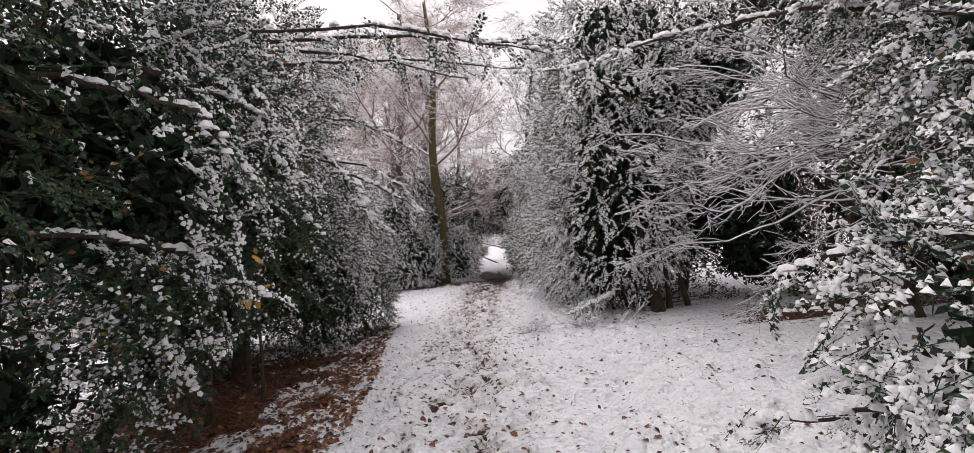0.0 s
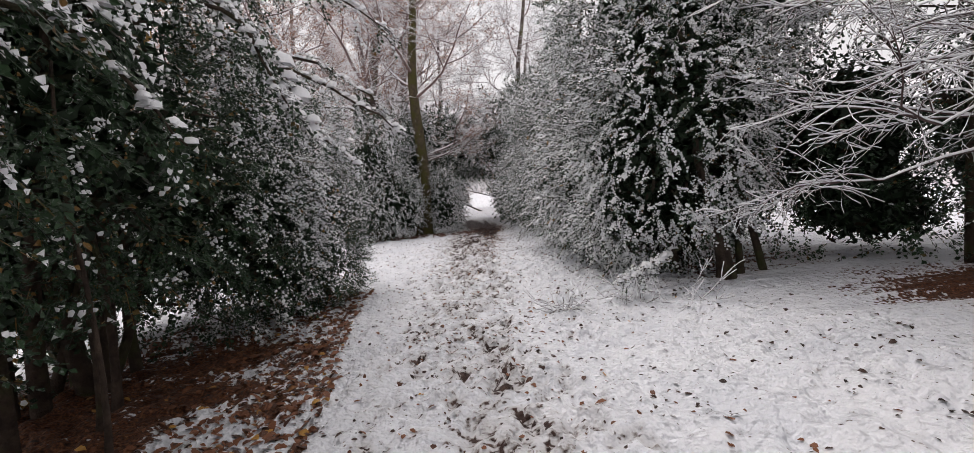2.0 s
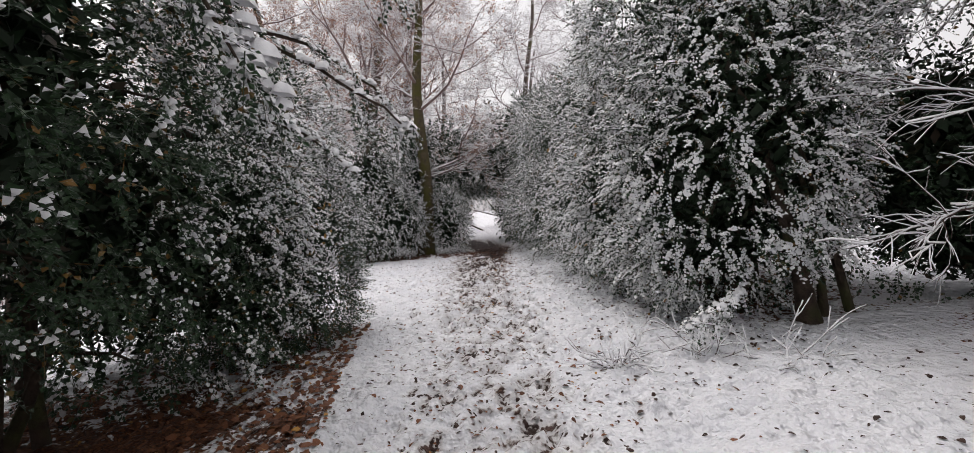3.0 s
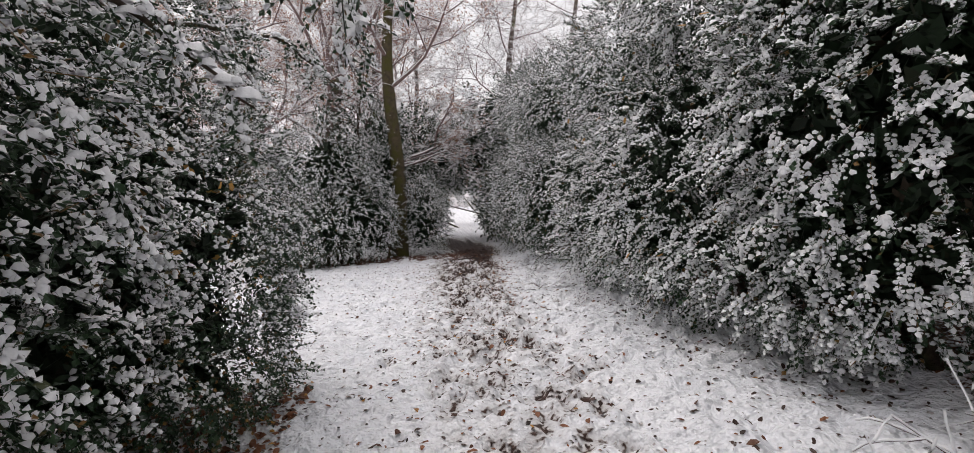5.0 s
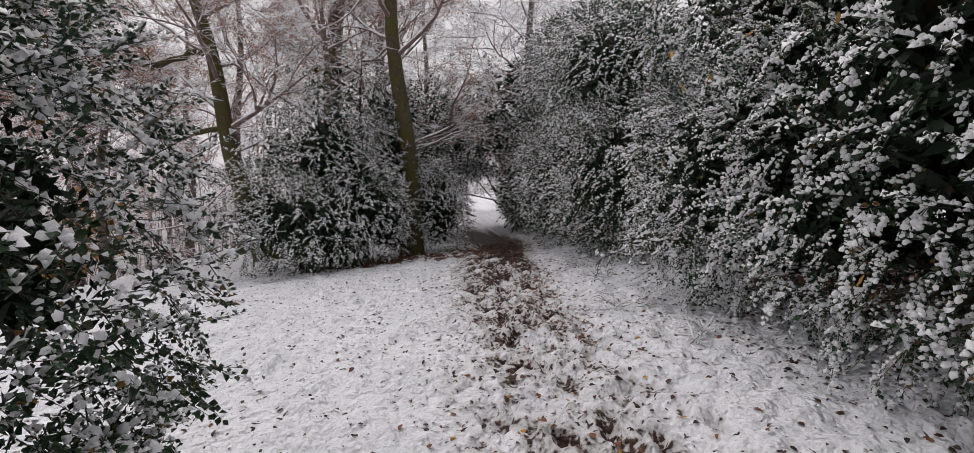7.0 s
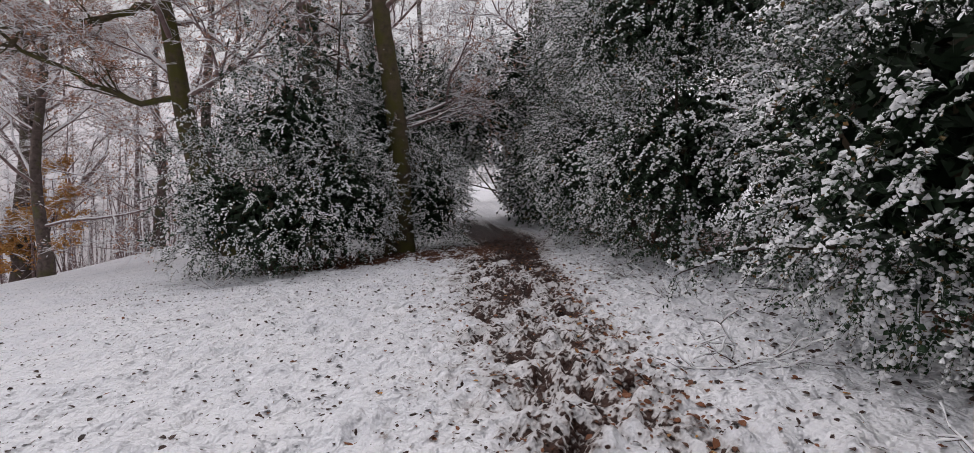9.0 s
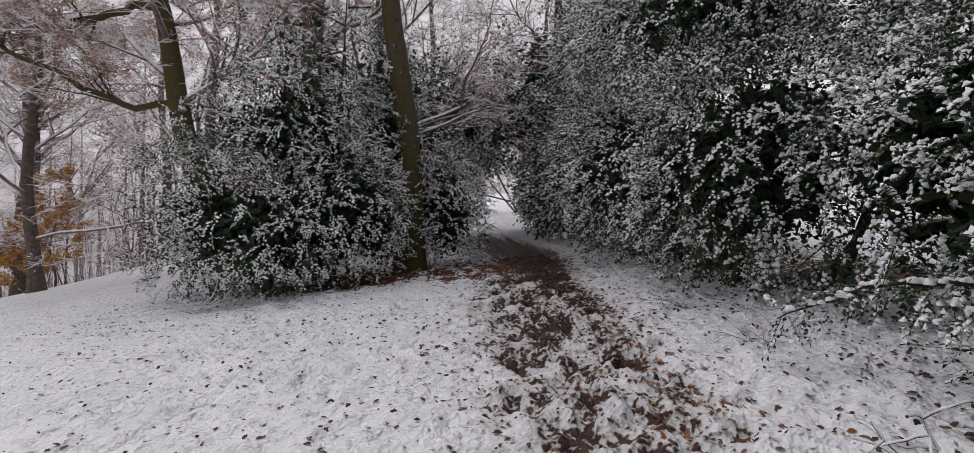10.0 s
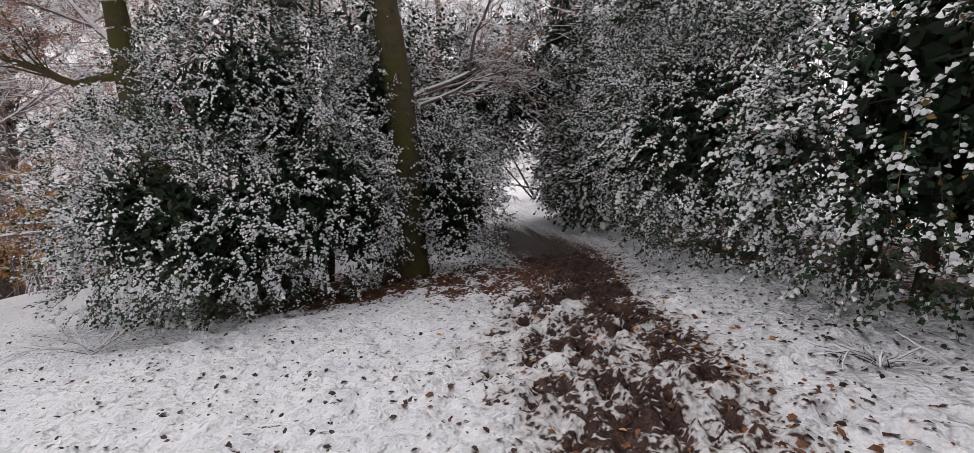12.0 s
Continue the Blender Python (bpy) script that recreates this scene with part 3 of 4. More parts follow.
bush("holly_bush", "distant holly thicket beyond the mossy tree", "bush", (-2.8, 31.5),
     [(gz(-2.4, 31.2, 1.9), (1.7, 2.0, 2.2)), (gz(-1.6, 33.4, 4.3), (2.2, 2.0, 1.7)), (gz(-4.8, 33.0, 2.4), (2.4, 2.2, 2.4)), (gz(-3.4, 34.0, 5.5), (2.6, 2.2, 2.0)), (gz(-0.9, 34.6, 5.6), (1.7, 1.6, 1.6), 0.6)], 10, FAR, 0.9, 29, 5, (0.8, 1.4), 0.8, HEDGE)
# backing bushes, added to stop bright ground and sky showing through the gaps
bush("holly_bush", "backing holly added to darken the gaps behind the path-side bushes", "bush", (5.2, 13.6),
     [(gz(5.0, 12.6, 2.0), (1.3, 2.0, 2.2)), (gz(4.9, 15.4, 2.0), (1.3, 2.0, 2.2)), (gz(5.0, 13.8, 4.4), (1.5, 3.0, 1.6))], 6, MID, -0.8, 71, 4, (0.8, 1.4), 1.3, HEDGE)
bush("holly_bush", "backing holly added to darken the gaps behind the path-side bushes", "bush", (-5.2, 9.4),
     [(gz(-5.0, 7.8, 1.4), (1.0, 1.9, 1.6)), (gz(-5.0, 10.4, 1.3), (1.0, 1.8, 1.4))], 6, MID, -0.8, 72, 4, (0.8, 1.4), 1.3, HEDGE)

bush("holly_bush", "pale frosted thicket closing the far end of the trail", "bush", (6.5, 48.0),
     [(gz(-4.2, 45.0, 1.6), (2.0, 1.6, 1.9)), (gz(4.8, 44.0, 1.5), (2.0, 1.6, 1.8)), (gz(0.4, 51.0, 3.6), (3.4, 1.6, 1.7), 0.7), (gz(0.8, 53.0, 6.2), (3.6, 1.8, 2.2), 0.6)], 6, FAR, 1.9, 73, 5, (0.8, 1.4), 0.7, HEDGE)


# ---- bare trees ----
def grow(heap, start, way, length, radius, depth, g, sides, spread_by=0.75, lift=0.12, kids=(3, 5), tips=None, wob=0.14):
    """A limb that bends, tapers and forks."""
    n = 6 if depth > 1 else (4 if depth else 3)
    pts, d = [start], unit(way)
    for k in range(n):
        d = unit(d + g.normal(0, wob, 3) + [0, 0, lift * 0.5])
        pts.append(pts[-1] + d * length / n)
    pts = np.array(pts)
    tube(heap, pts, np.linspace(radius, max(radius * 0.35, 0.003), n + 1), sides)
    if tips is not None and depth <= 1:
        tips.append(pts[1:])
    if depth <= 0:
        return
    for k in range(g.integers(kids[0], kids[1] + 1)):
        u = g.uniform(0.3, 1.0)
        i = min(int(u * n), n - 1)
        q = pts[i] + (pts[i + 1] - pts[i]) * (u * n - i)
        w = unit(pts[i + 1] - pts[i]) + g.normal(0, spread_by, 3) * [1, 1, 0.7]
        grow(heap, q, w, length * g.uniform(0.45, 0.7), radius * 0.5 * (1.2 - 0.5 * u), depth - 1, g, 3 if depth < 3 else 5, spread_by, lift, kids, tips, wob)


def fan(g):
    """A little fan of bare twigs along +x, each a slim three-sided spike."""
    h = Heap()
    main = np.array([[0, 0, 0], [0.35, g.normal(0, 0.04), g.normal(0, 0.03)], [0.75, g.normal(0, 0.1), g.normal(0, 0.06)]])
    tube(h, main[[0, 2]], [0.010, 0.005], 3)
    for k in range(6):
        u = g.uniform(0.1, 0.95)
        q = np.array([np.interp(u * 0.75, main[:, 0], main[:, i]) for i in range(3)])
        e = q + np.array([g.uniform(0.1, 0.35), g.choice([-1, 1]) * g.uniform(0.08, 0.3), g.normal(0, 0.08)])
        w = np.array([0, 0, 0.007])
        sw = unit(np.cross(e - q, [0, 0, 1.0])) * 0.007
        h.add([q + w, q + sw - w, q - sw - w, e], [(0, 1, 3), (1, 2, 3), (2, 0, 3)])
    return h.out()


FAN_RNG = np.random.default_rng(77)
FANS = [fan(FAN_RNG) for _ in range(8)]


def tree(label, base, height, radius, lean, bark, seed, limbs=9, first=0.35, depth=3, limb_len=0.32, twig_mat=None, leaves=None, leaf_n=0, boughs=(), fine=900, crooked=(), dark_boughs=True, leaf_size=1.0):
    """A bare winter tree: a flared, slightly bent trunk, limbs each of their own, and withered leaves where they hang on."""
    g = np.random.default_rng(seed)
    root = new("tree")
    root.location = (base[0], base[1], float(ground_z(*base)))
    tagged(root, label, "tree", "bare trees in the wood")
    s = np.linspace(0, 1, 14)
    line = np.c_[lean[0] * s + 0.13 * np.sin(s * 11 + seed), lean[1] * s + 0.09 * np.cos(s * 6 + seed) - 0.09, s * height - 0.25]
    rad = radius * (1 - 0.72 * s) * (1 + 0.55 * np.exp(-s * 30))
    h = Heap()
    tube(h, line, rad, 14)
    mesh_part("trunk", *h.out(), bark, root)
    tips = []
    jobs = []
    for k in range(limbs):
        u = first + (1 - first) * (k + g.random()) / limbs
        a = k * 2.4 + g.uniform(-0.4, 0.4)
        jobs.append((u, (math.cos(a), math.sin(a), g.uniform(0.25, 0.9)), height * limb_len * (1.15 - 0.6 * u), None))
    jobs += [(u, w, ln, r) for u, w, ln, r in boughs]
    for path, r in crooked:
        h = Heap()
        path = np.array(path, dtype=float)
        t, key = np.linspace(0, 1, 16), np.linspace(0, 1, len(path))
        pts = np.stack([np.interp(t, key, path[:, i]) for i in range(3)], -1) + g.normal(0, 0.07, (16, 3))
        pts -= np.array(root.location)
        tube(h, pts, np.linspace(r, r * 0.25, 16), 8)
        for k in range(14):
            i = g.integers(2, 15)
            grow(h, pts[i], unit(pts[i] - pts[i - 1]) + g.normal(0, 0.8, 3) * [1, 1, 0.6], g.uniform(0.8, 2.2), r * 0.3, 2, g, 4, tips=tips, wob=0.2)
        mesh_part("crooked_bough", *h.out(), bark if dark_boughs else FROST_TWIG, root, "long crooked dark bough")
    for u, w, ln, r in jobs:
        h = Heap()
        q = np.array([np.interp(u, s, line[:, i]) for i in range(3)])
        grow(h, q, np.array(w), ln, r or float(np.interp(u, s, rad)) * 0.38, depth, g, 7, tips=tips)
        mesh_part("limb", *h.out(), twig_mat or FROST_TWIG, root)
    pts = np.concatenate(tips)
    if fine:
        q = pts[g.integers(0, len(pts), fine)]
        a, e = g.uniform(0, 6.28, fine), g.normal(0.1, 0.4, fine)
        way = np.c_[np.cos(a) * np.cos(e), np.sin(a) * np.cos(e), np.sin(e)]
        side = unit(np.cross(np.array([0, 0, 1.0]), way))
        m = np.stack([way, side, np.cross(way, side)], -1)
        h, h2 = Heap(), Heap()
        which = g.integers(0, len(FANS), fine)
        for k in range(len(FANS)):
            sel = which == k
            (h2 if k % 4 else h).add(*place(FANS[k], m[sel], q[sel], g.uniform(0.6, 1.4, sel.sum())))
        mesh_part("fine_twig_mass", *h.out(), FROST_TWIG, root, "fine frosted twigs", False)
        mesh_part("snowy_twig_mass", *h2.out(), SNOW, root, "fine twigs sheathed in snow", False)
    flecks = int(fine * 4)
    q = pts[g.integers(0, len(pts), flecks)] + g.normal(0, 0.12, (flecks, 3))
    a, b = unit(g.normal(size=(flecks, 3)) * [1, 1, 0.3]), unit(g.normal(size=(flecks, 3)) * [1, 1, 0.5])
    z = g.uniform(0.02, 0.05, (flecks, 1))
    v = np.stack([q - a * z * 1.6, q + b * z * 0.5, q + a * z * 1.6, q - b * z * 0.5], 1).reshape(-1, 3)
    mesh_part("snow", v, np.arange(flecks)[:, None] * 4 + np.array([[0, 1, 2, 3]]), SNOW, root, "flecks of snow on the twigs", False)
    if leaves and leaf_n:
        leaf_n = int(leaf_n * 1.5)
        q = pts[g.integers(0, len(pts), leaf_n)] + g.normal(0, 0.07, (leaf_n, 3))
        a, b = unit(g.normal(size=(leaf_n, 3))), unit(g.normal(size=(leaf_n, 3)))
        z = g.uniform(0.03, 0.06, (leaf_n, 1)) * leaf_size
        v = np.stack([q - a * z, q + b * z * 0.6, q + a * z, q - b * z * 0.6], 1).reshape(-1, 3)
        mesh_part("withered_leaves", v, np.arange(leaf_n)[:, None] * 4 + np.array([[0, 1, 2, 3]]), leaves, root, "sparse withered leaves", False)
    return root


tree("mossy-trunked tree rising out of a holly thicket", (-2.2, 25.2), 15, 0.30, (-0.9, 0.4), MOSSY, 31, 10, 0.36, 3, 0.26, leaves=BEECH_LEAF, leaf_n=4000, fine=1200)
tree("brown-barked tree behind the holly thicket", (-5.1, 28.0), 16, 0.40, (0.2, 0.3), BARK, 32, 13, 0.2, 3, 0.30, leaves=BEECH_LEAF, leaf_n=9000, fine=1500)
tree("leaning mossy tree with a long crooked bough", (-7.9, 29.0), 14, 0.38, (-3.4, 0.2), MOSSY, 33, 12, 0.34, 3, 0.30, leaves=BEECH_LEAF, leaf_n=17000, fine=1560,
     crooked=[([(-9.2, 29.0, 4.2), (-10.5, 28.6, 3.9), (-11.0, 28.5, 4.3), (-12.4, 28.2, 4.8), (-13.6, 28.0, 5.7), (-14.4, 27.9, 6.5), (-14.7, 27.8, 7.9)], 0.10),
              ([(-10.0, 29.0, 7.0), (-11.2, 28.6, 6.4), (-11.9, 28.4, 5.9), (-12.6, 28.2, 6.1), (-13.8, 28.0, 5.8)], 0.12),
              ([(-13.2, 28.1, 5.4), (-14.6, 27.8, 5.2), (-16.2, 27.5, 4.7)], 0.06)])
tree("old beech with golden leaves low on its trunk", (-24.0, 42.0), 17, 0.55, (0.4, 0.3), BARK, 34, 14, 0.22, 3, 0.34, leaves=BEECH_LEAF, leaf_n=9000, fine=1500,
     crooked=[([(-24.0, 42.0, -3.0), (-25.2, 41.6, -1.5), (-26.6, 41.2, 1.5), (-28.2, 41.0, 4.5)], 0.28), ([(-24.0, 42.0, 3.0), (-23.0, 41.6, 5.5), (-22.0, 41.2, 8.5)], 0.3)])
tree("slim tree below the crest of the slope", (-22.5, 34.0), 12, 0.28, (-0.6, 0.2), MOSSY, 35, 12, 0.18, 3, 0.42, fine=1080)
tree("dark-stemmed tree behind the holly wall", (2.7, 32.5), 15, 0.24, (0.2, 0.2), BARK, 36, 14, 0.2, 3, 0.24, fine=1080)
tree("grey-brown tree with a forked crown", (-4.2, 36.0), 17, 0.36, (-0.3, 0.2), BARK, 37, 14, 0.15, 3, 0.32, leaves=BEECH_LEAF, leaf_n=9000, fine=1700)
tree("frosted tree in the far wood", (-12.5, 38.0), 16, 0.30, (0.3, 0.2), BARK, 38, 13, 0.12, 3, 0.34, leaves=BEECH_LEAF, leaf_n=11000, fine=1020)
tree("frosted tree in the far wood", (-15.0, 31.0), 13, 0.20, (0.2, 0.4), BARK, 39, 13, 0.12, 3, 0.38, leaves=BEECH_LEAF, leaf_n=9000, fine=1020)
tree("frosted tree in the far wood", (4.6, 45.0), 15, 0.28, (0.2, 0.4), BARK, 40, 13, 0.12, 3, 0.32, fine=1020)
tree("frosted tree in the far wood", (7.5, 38.0), 16, 0.32, (0.2, 0.4), BARK, 41, 12, 0.2, 3, 0.30, fine=900)
tree("frosted tree in the far wood", (-18.5, 45.0), 16, 0.30, (0.1, 0.1), BARK, 42, 13, 0.12, 3, 0.34, leaves=BEECH_LEAF, leaf_n=4000, fine=900)

tree("frosted tree in the far wood", (-2.6, 41.0), 15, 0.26, (0.3, 0.2), BARK, 45, 14, 0.12, 3, 0.30, leaves=BEECH_LEAF, leaf_n=3000, fine=1500)
tree("frosted tree in the far wood", (-8.0, 42.0), 16, 0.28, (-0.3, 0.2), BARK, 46, 14, 0.12, 3, 0.32, leaves=BEECH_LEAF, leaf_n=7000, fine=1500)


def far_wood():
    g = np.random.default_rng(50)
    shapes = []
    for k in range(9):
        b = Heap()
        grow(b, np.zeros(3), np.array([1.0, 0, 0.25]), 1.0, 0.014, 0, g, 3)
        for j in range(4):
            a = g.uniform(-0.9, 0.9)
            m = np.array(Matrix.Rotation(a, 3, "Z") @ Matrix.Rotation(g.normal(-0.2, 0.3), 3, "Y"))[None]
            b.add(*place(FANS[g.integers(0, 8)], m, np.array([[g.uniform(0.2, 0.9), 0, g.uniform(0, 0.2)]]), np.array([g.uniform(0.5, 0.9)])))
        shapes.append(b.out())
    h = Heap()
    pos, mats, size = [], [], []
    for k in range(150):
        ang = g.uniform(-1.35, 0.75)
        dist = g.uniform(36, 62)
        x, y = -1 + math.sin(ang) * dist, 12 + math.cos(ang) * dist
        if abs(x - 1.0) < 5:
            continue
        z = float(ground_z(x, y)) - 0.2
        hgt = g.uniform(7, 15)
        s = np.linspace(0, 1, 6)
        line = np.c_[x + g.normal(0, 0.5) * s, y + g.normal(0, 0.5) * s, z + hgt * s]
        tube(h, line, g.uniform(0.06, 0.2) * (1 - 0.8 * s), 5)
        for b in range(5):
            foot = np.array([x + g.normal(0, 1.6), y + g.normal(0, 1.6), 0.0])
            foot[2] = float(ground_z(foot[0], foot[1])) - 0.2
            tip = foot + [g.normal(0, 0.6), g.normal(0, 0.6), g.uniform(3, 8)]
            tube(h, np.array([foot, (foot + tip) / 2 + g.normal(0, 0.12, 3), tip]), [0.05, 0.035, 0.01], 3)
        for b in range(13):
            u = g.uniform(0.08, 1.0)
            pos.append([np.interp(u, s, line[:, i]) for i in range(3)])
            a, e = g.uniform(0, 6.28), g.uniform(0.0, 0.6)
            mats.append(np.array((Matrix.Rotation(a, 3, "Z") @ Matrix.Rotation(-e, 3, "Y"))))
            size.append(hgt * g.uniform(0.14, 0.28) * (1.2 - 0.6 * u))
    pos, mats, size = np.array(pos), np.array(mats), np.array(size)
    which = g.integers(0, 9, len(pos))
    for k in range(9):
        sel = which == k
        h.add(*place(shapes[k], mats[sel], pos[sel], size[sel]))
    ob = mesh_part("far_wood", *h.out(), FROST_TWIG)
    tagged(ob, "far frosted trees of the misty wood", "trees", kind="stuff")


far_wood()


def backdrop():
    """Distance behind the wood; mist is painted into its colour and it glows."""
    a = np.linspace(0, 2 * math.pi, 97)
    x, y = 110 * np.sin(a), 12 + 110 * np.cos(a)
    v = np.concatenate([np.c_[x, y, np.full(97, -45.0)], np.c_[x, y, np.full(97, 24.0)]])
    i = np.arange(96)
    m, n, l, b = material("painted_mist_distance", 1.0)
    f = noise_node(n, l, 0.35, 8.0, 0.75)
    tc = n.new("ShaderNodeTexCoord")
    s = n.new("ShaderNodeSeparateXYZ")
    l.new(tc.outputs["Object"], s.inputs[0])
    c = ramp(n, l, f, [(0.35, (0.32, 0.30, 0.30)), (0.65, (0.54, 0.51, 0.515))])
    # painted haze: the colour pales upward to the tone of the sky
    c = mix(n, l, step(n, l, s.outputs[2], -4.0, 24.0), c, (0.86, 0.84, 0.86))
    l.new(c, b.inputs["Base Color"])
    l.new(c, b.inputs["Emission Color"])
    # glow added to keep the ring as pale as mist
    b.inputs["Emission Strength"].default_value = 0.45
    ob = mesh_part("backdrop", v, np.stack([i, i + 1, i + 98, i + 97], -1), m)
    tagged(ob, "pale woodland distance under an overcast sky, mist painted on, faintly glowing", "backdrop", kind="structure")


backdrop()


# ---- the bare twiggy shrub ----
def bare_shrub():
    g = np.random.default_rng(61)
    bx, by = 5.7, 7.0
    root = new("bare_shrub")
    root.location = (bx, by, float(ground_z(bx, by)))
    tagged(root, "leafless shrub with a fan of fine snow-lined twigs", "shrub")

    def shoot(wood, snow, start, way, length, radius, depth):
        n = 5 if depth else 3
        pts, d = [start], unit(way)
        for k in range(n):
            d = unit(d + g.normal(0, 0.2, 3) + [0, 0, -0.03])
            pts.append(pts[-1] + d * length / n)
        pts = np.array(pts)
        r = np.linspace(radius, max(radius * 0.3, 0.0022), n + 1)
        tube(wood, pts, r, 5 if depth > 1 else 3)
        if depth < 3:
            lie = np.clip(1.2 - np.abs(np.gradient(pts, axis=0)[:, 2]) / (length / n), 0.25, 1)
            tube(snow, pts + np.c_[np.zeros((n + 1, 2)), r * 0.8 + 0.003], (0.0042 + r * 0.6) * lie * g.uniform(0.6, 1.3, n + 1), 3)
        if depth == 0:
            return
        for k in range((6, 7)[depth - 1]):
            u = g.uniform(0.18, 1.0)
            i = min(int(u * n), n - 1)
            q = pts[i] + (pts[i + 1] - pts[i]) * (u * n - i)
            w = unit(pts[i + 1] - pts[i]) * 0.9 + g.normal(0, 0.48, 3) * [1, 1, 0.8]
            shoot(wood, snow, q, w, length * g.uniform(0.3, 0.55), radius * 0.42, depth - 1)

    side_shoots = []
    for k in range(14):
        wood, snow = Heap(), Heap()
        shoot(wood, snow, np.zeros(3), np.array([1.0, 0, 0.0]), 1.0, 0.009, 2 if k < 9 else 1)
        side_shoots.append((wood.out(), snow.out()))
    crown = []
    for k in range(6):
        h = Heap()
        foot = np.array([g.normal(0, 0.25), g.normal(0, 0.3), -0.1])
        top = foot + np.array([g.uniform(-0.9, 0.3), g.uniform(-0.9, 0.6), g.uniform(2.6, 3.9)])
        t = np.linspace(0, 1, 8)[:, None]
        line = foot + (top - foot) * t + np.c_[np.sin(t * 5 + k), np.cos(t * 4 + k), t * 0] * 0.09
        tube(h, line, np.linspace(0.06, 0.022, 8), 8)
        mesh_part("stem", *h.out(), STEM, root, "dark upright stem")
        crown.append(line)
    for k in range(30):
        wood, snow = Heap(), Heap()
        a = g.uniform(2.75, 4.5)
        d = unit(np.array([math.cos(a), math.sin(a), g.uniform(-0.15, 0.75)]))
        n, length = 12, g.uniform(2.0, 3.5)
        pts = [crown[k % 6][g.integers(4, 8)]]
        for j in range(n):
            d = unit(d + g.normal(0, 0.12, 3) + [0, 0, -0.03])
            if pts[-1][2] < 1.1:
                d = unit(d * [1, 1, 0.1])
            pts.append(pts[-1] + d * length / n)
        pts = np.array(pts)
        r = np.linspace(g.uniform(0.012, 0.022), 0.003, n + 1)
        tube(wood, pts, r, 6)
        tube(snow, pts + np.c_[np.zeros((n + 1, 2)), r * 0.8 + 0.003], 0.007 + r * 0.7, 5)
        for j in range(5):
            u = g.uniform(0.2, 1.0) * n
            i = min(int(u), n - 1)
            q = pts[i] + (pts[i + 1] - pts[i]) * (u - i)
            w = unit(unit(pts[i + 1] - pts[i]) * 0.9 + g.normal(0, 0.5, 3) * [1, 1, 0.4])
            w[2] = max(w[2], 0.0)
            side = unit(np.cross(np.array([0, 0, 1.0]), w))
            m = np.stack([w, side, np.cross(w, side)], -1)[None]
            t = side_shoots[g.integers(0, 14)]
            sc = np.array([g.uniform(0.6, 1.5)])
            wood.add(*place(t[0], m, q[None], sc))
            snow.add(*place(t[1], m, q[None], sc))
        b = mesh_part("branch", *wood.out(), TWIG, root)
        mesh_part("snow", *snow.out(), SNOW, b, "thin ridge of snow along the twigs")


bare_shrub()
# added evergreen; its dark leaves stand in for the dim space behind the twigs
bush("dark_backing_bush", "dark leafy mass added for the dim interior behind the bare shrub", "bush", (7.2, 8.5),
     [(gz(7.4, 8.2, 1.7), (1.6, 2.4, 2.2)), (gz(6.0, 11.0, 1.8), (1.8, 1.6, 2.3)), (gz(6.4, 5.0, 2.0), (1.5, 2.0, 2.2)), (gz(6.9, 8.0, 4.4), (2.0, 3.4, 1.6)), (gz(6.6, 9.6, 6.3), (2.4, 2.8, 1.7)), (gz(9.0, 11.0, 1.9), (2.0, 2.0, 2.3)), (gz(5.2, 11.8, 5.4), (2.0, 2.0, 2.3)), (gz(7.0, 7.4, 0.8), (1.3, 2.2, 0.9)), (gz(5.9, 10.4, 0.8), (1.7, 1.2, 0.9))], 6, MID, -1.6, 62, 5, (0.7, 1.2), inner=1.1)


# ---- boughs, caught leaves and little shrubs ----
def top_object(name, at):
    """The thing of that name whose base lies nearest to at."""
    found = [o for o in scene.objects if o.parent is None and o.name.split(".")[0] == name]
    return min(found, key=lambda o: (o.location.xy - Vector(at)).length)


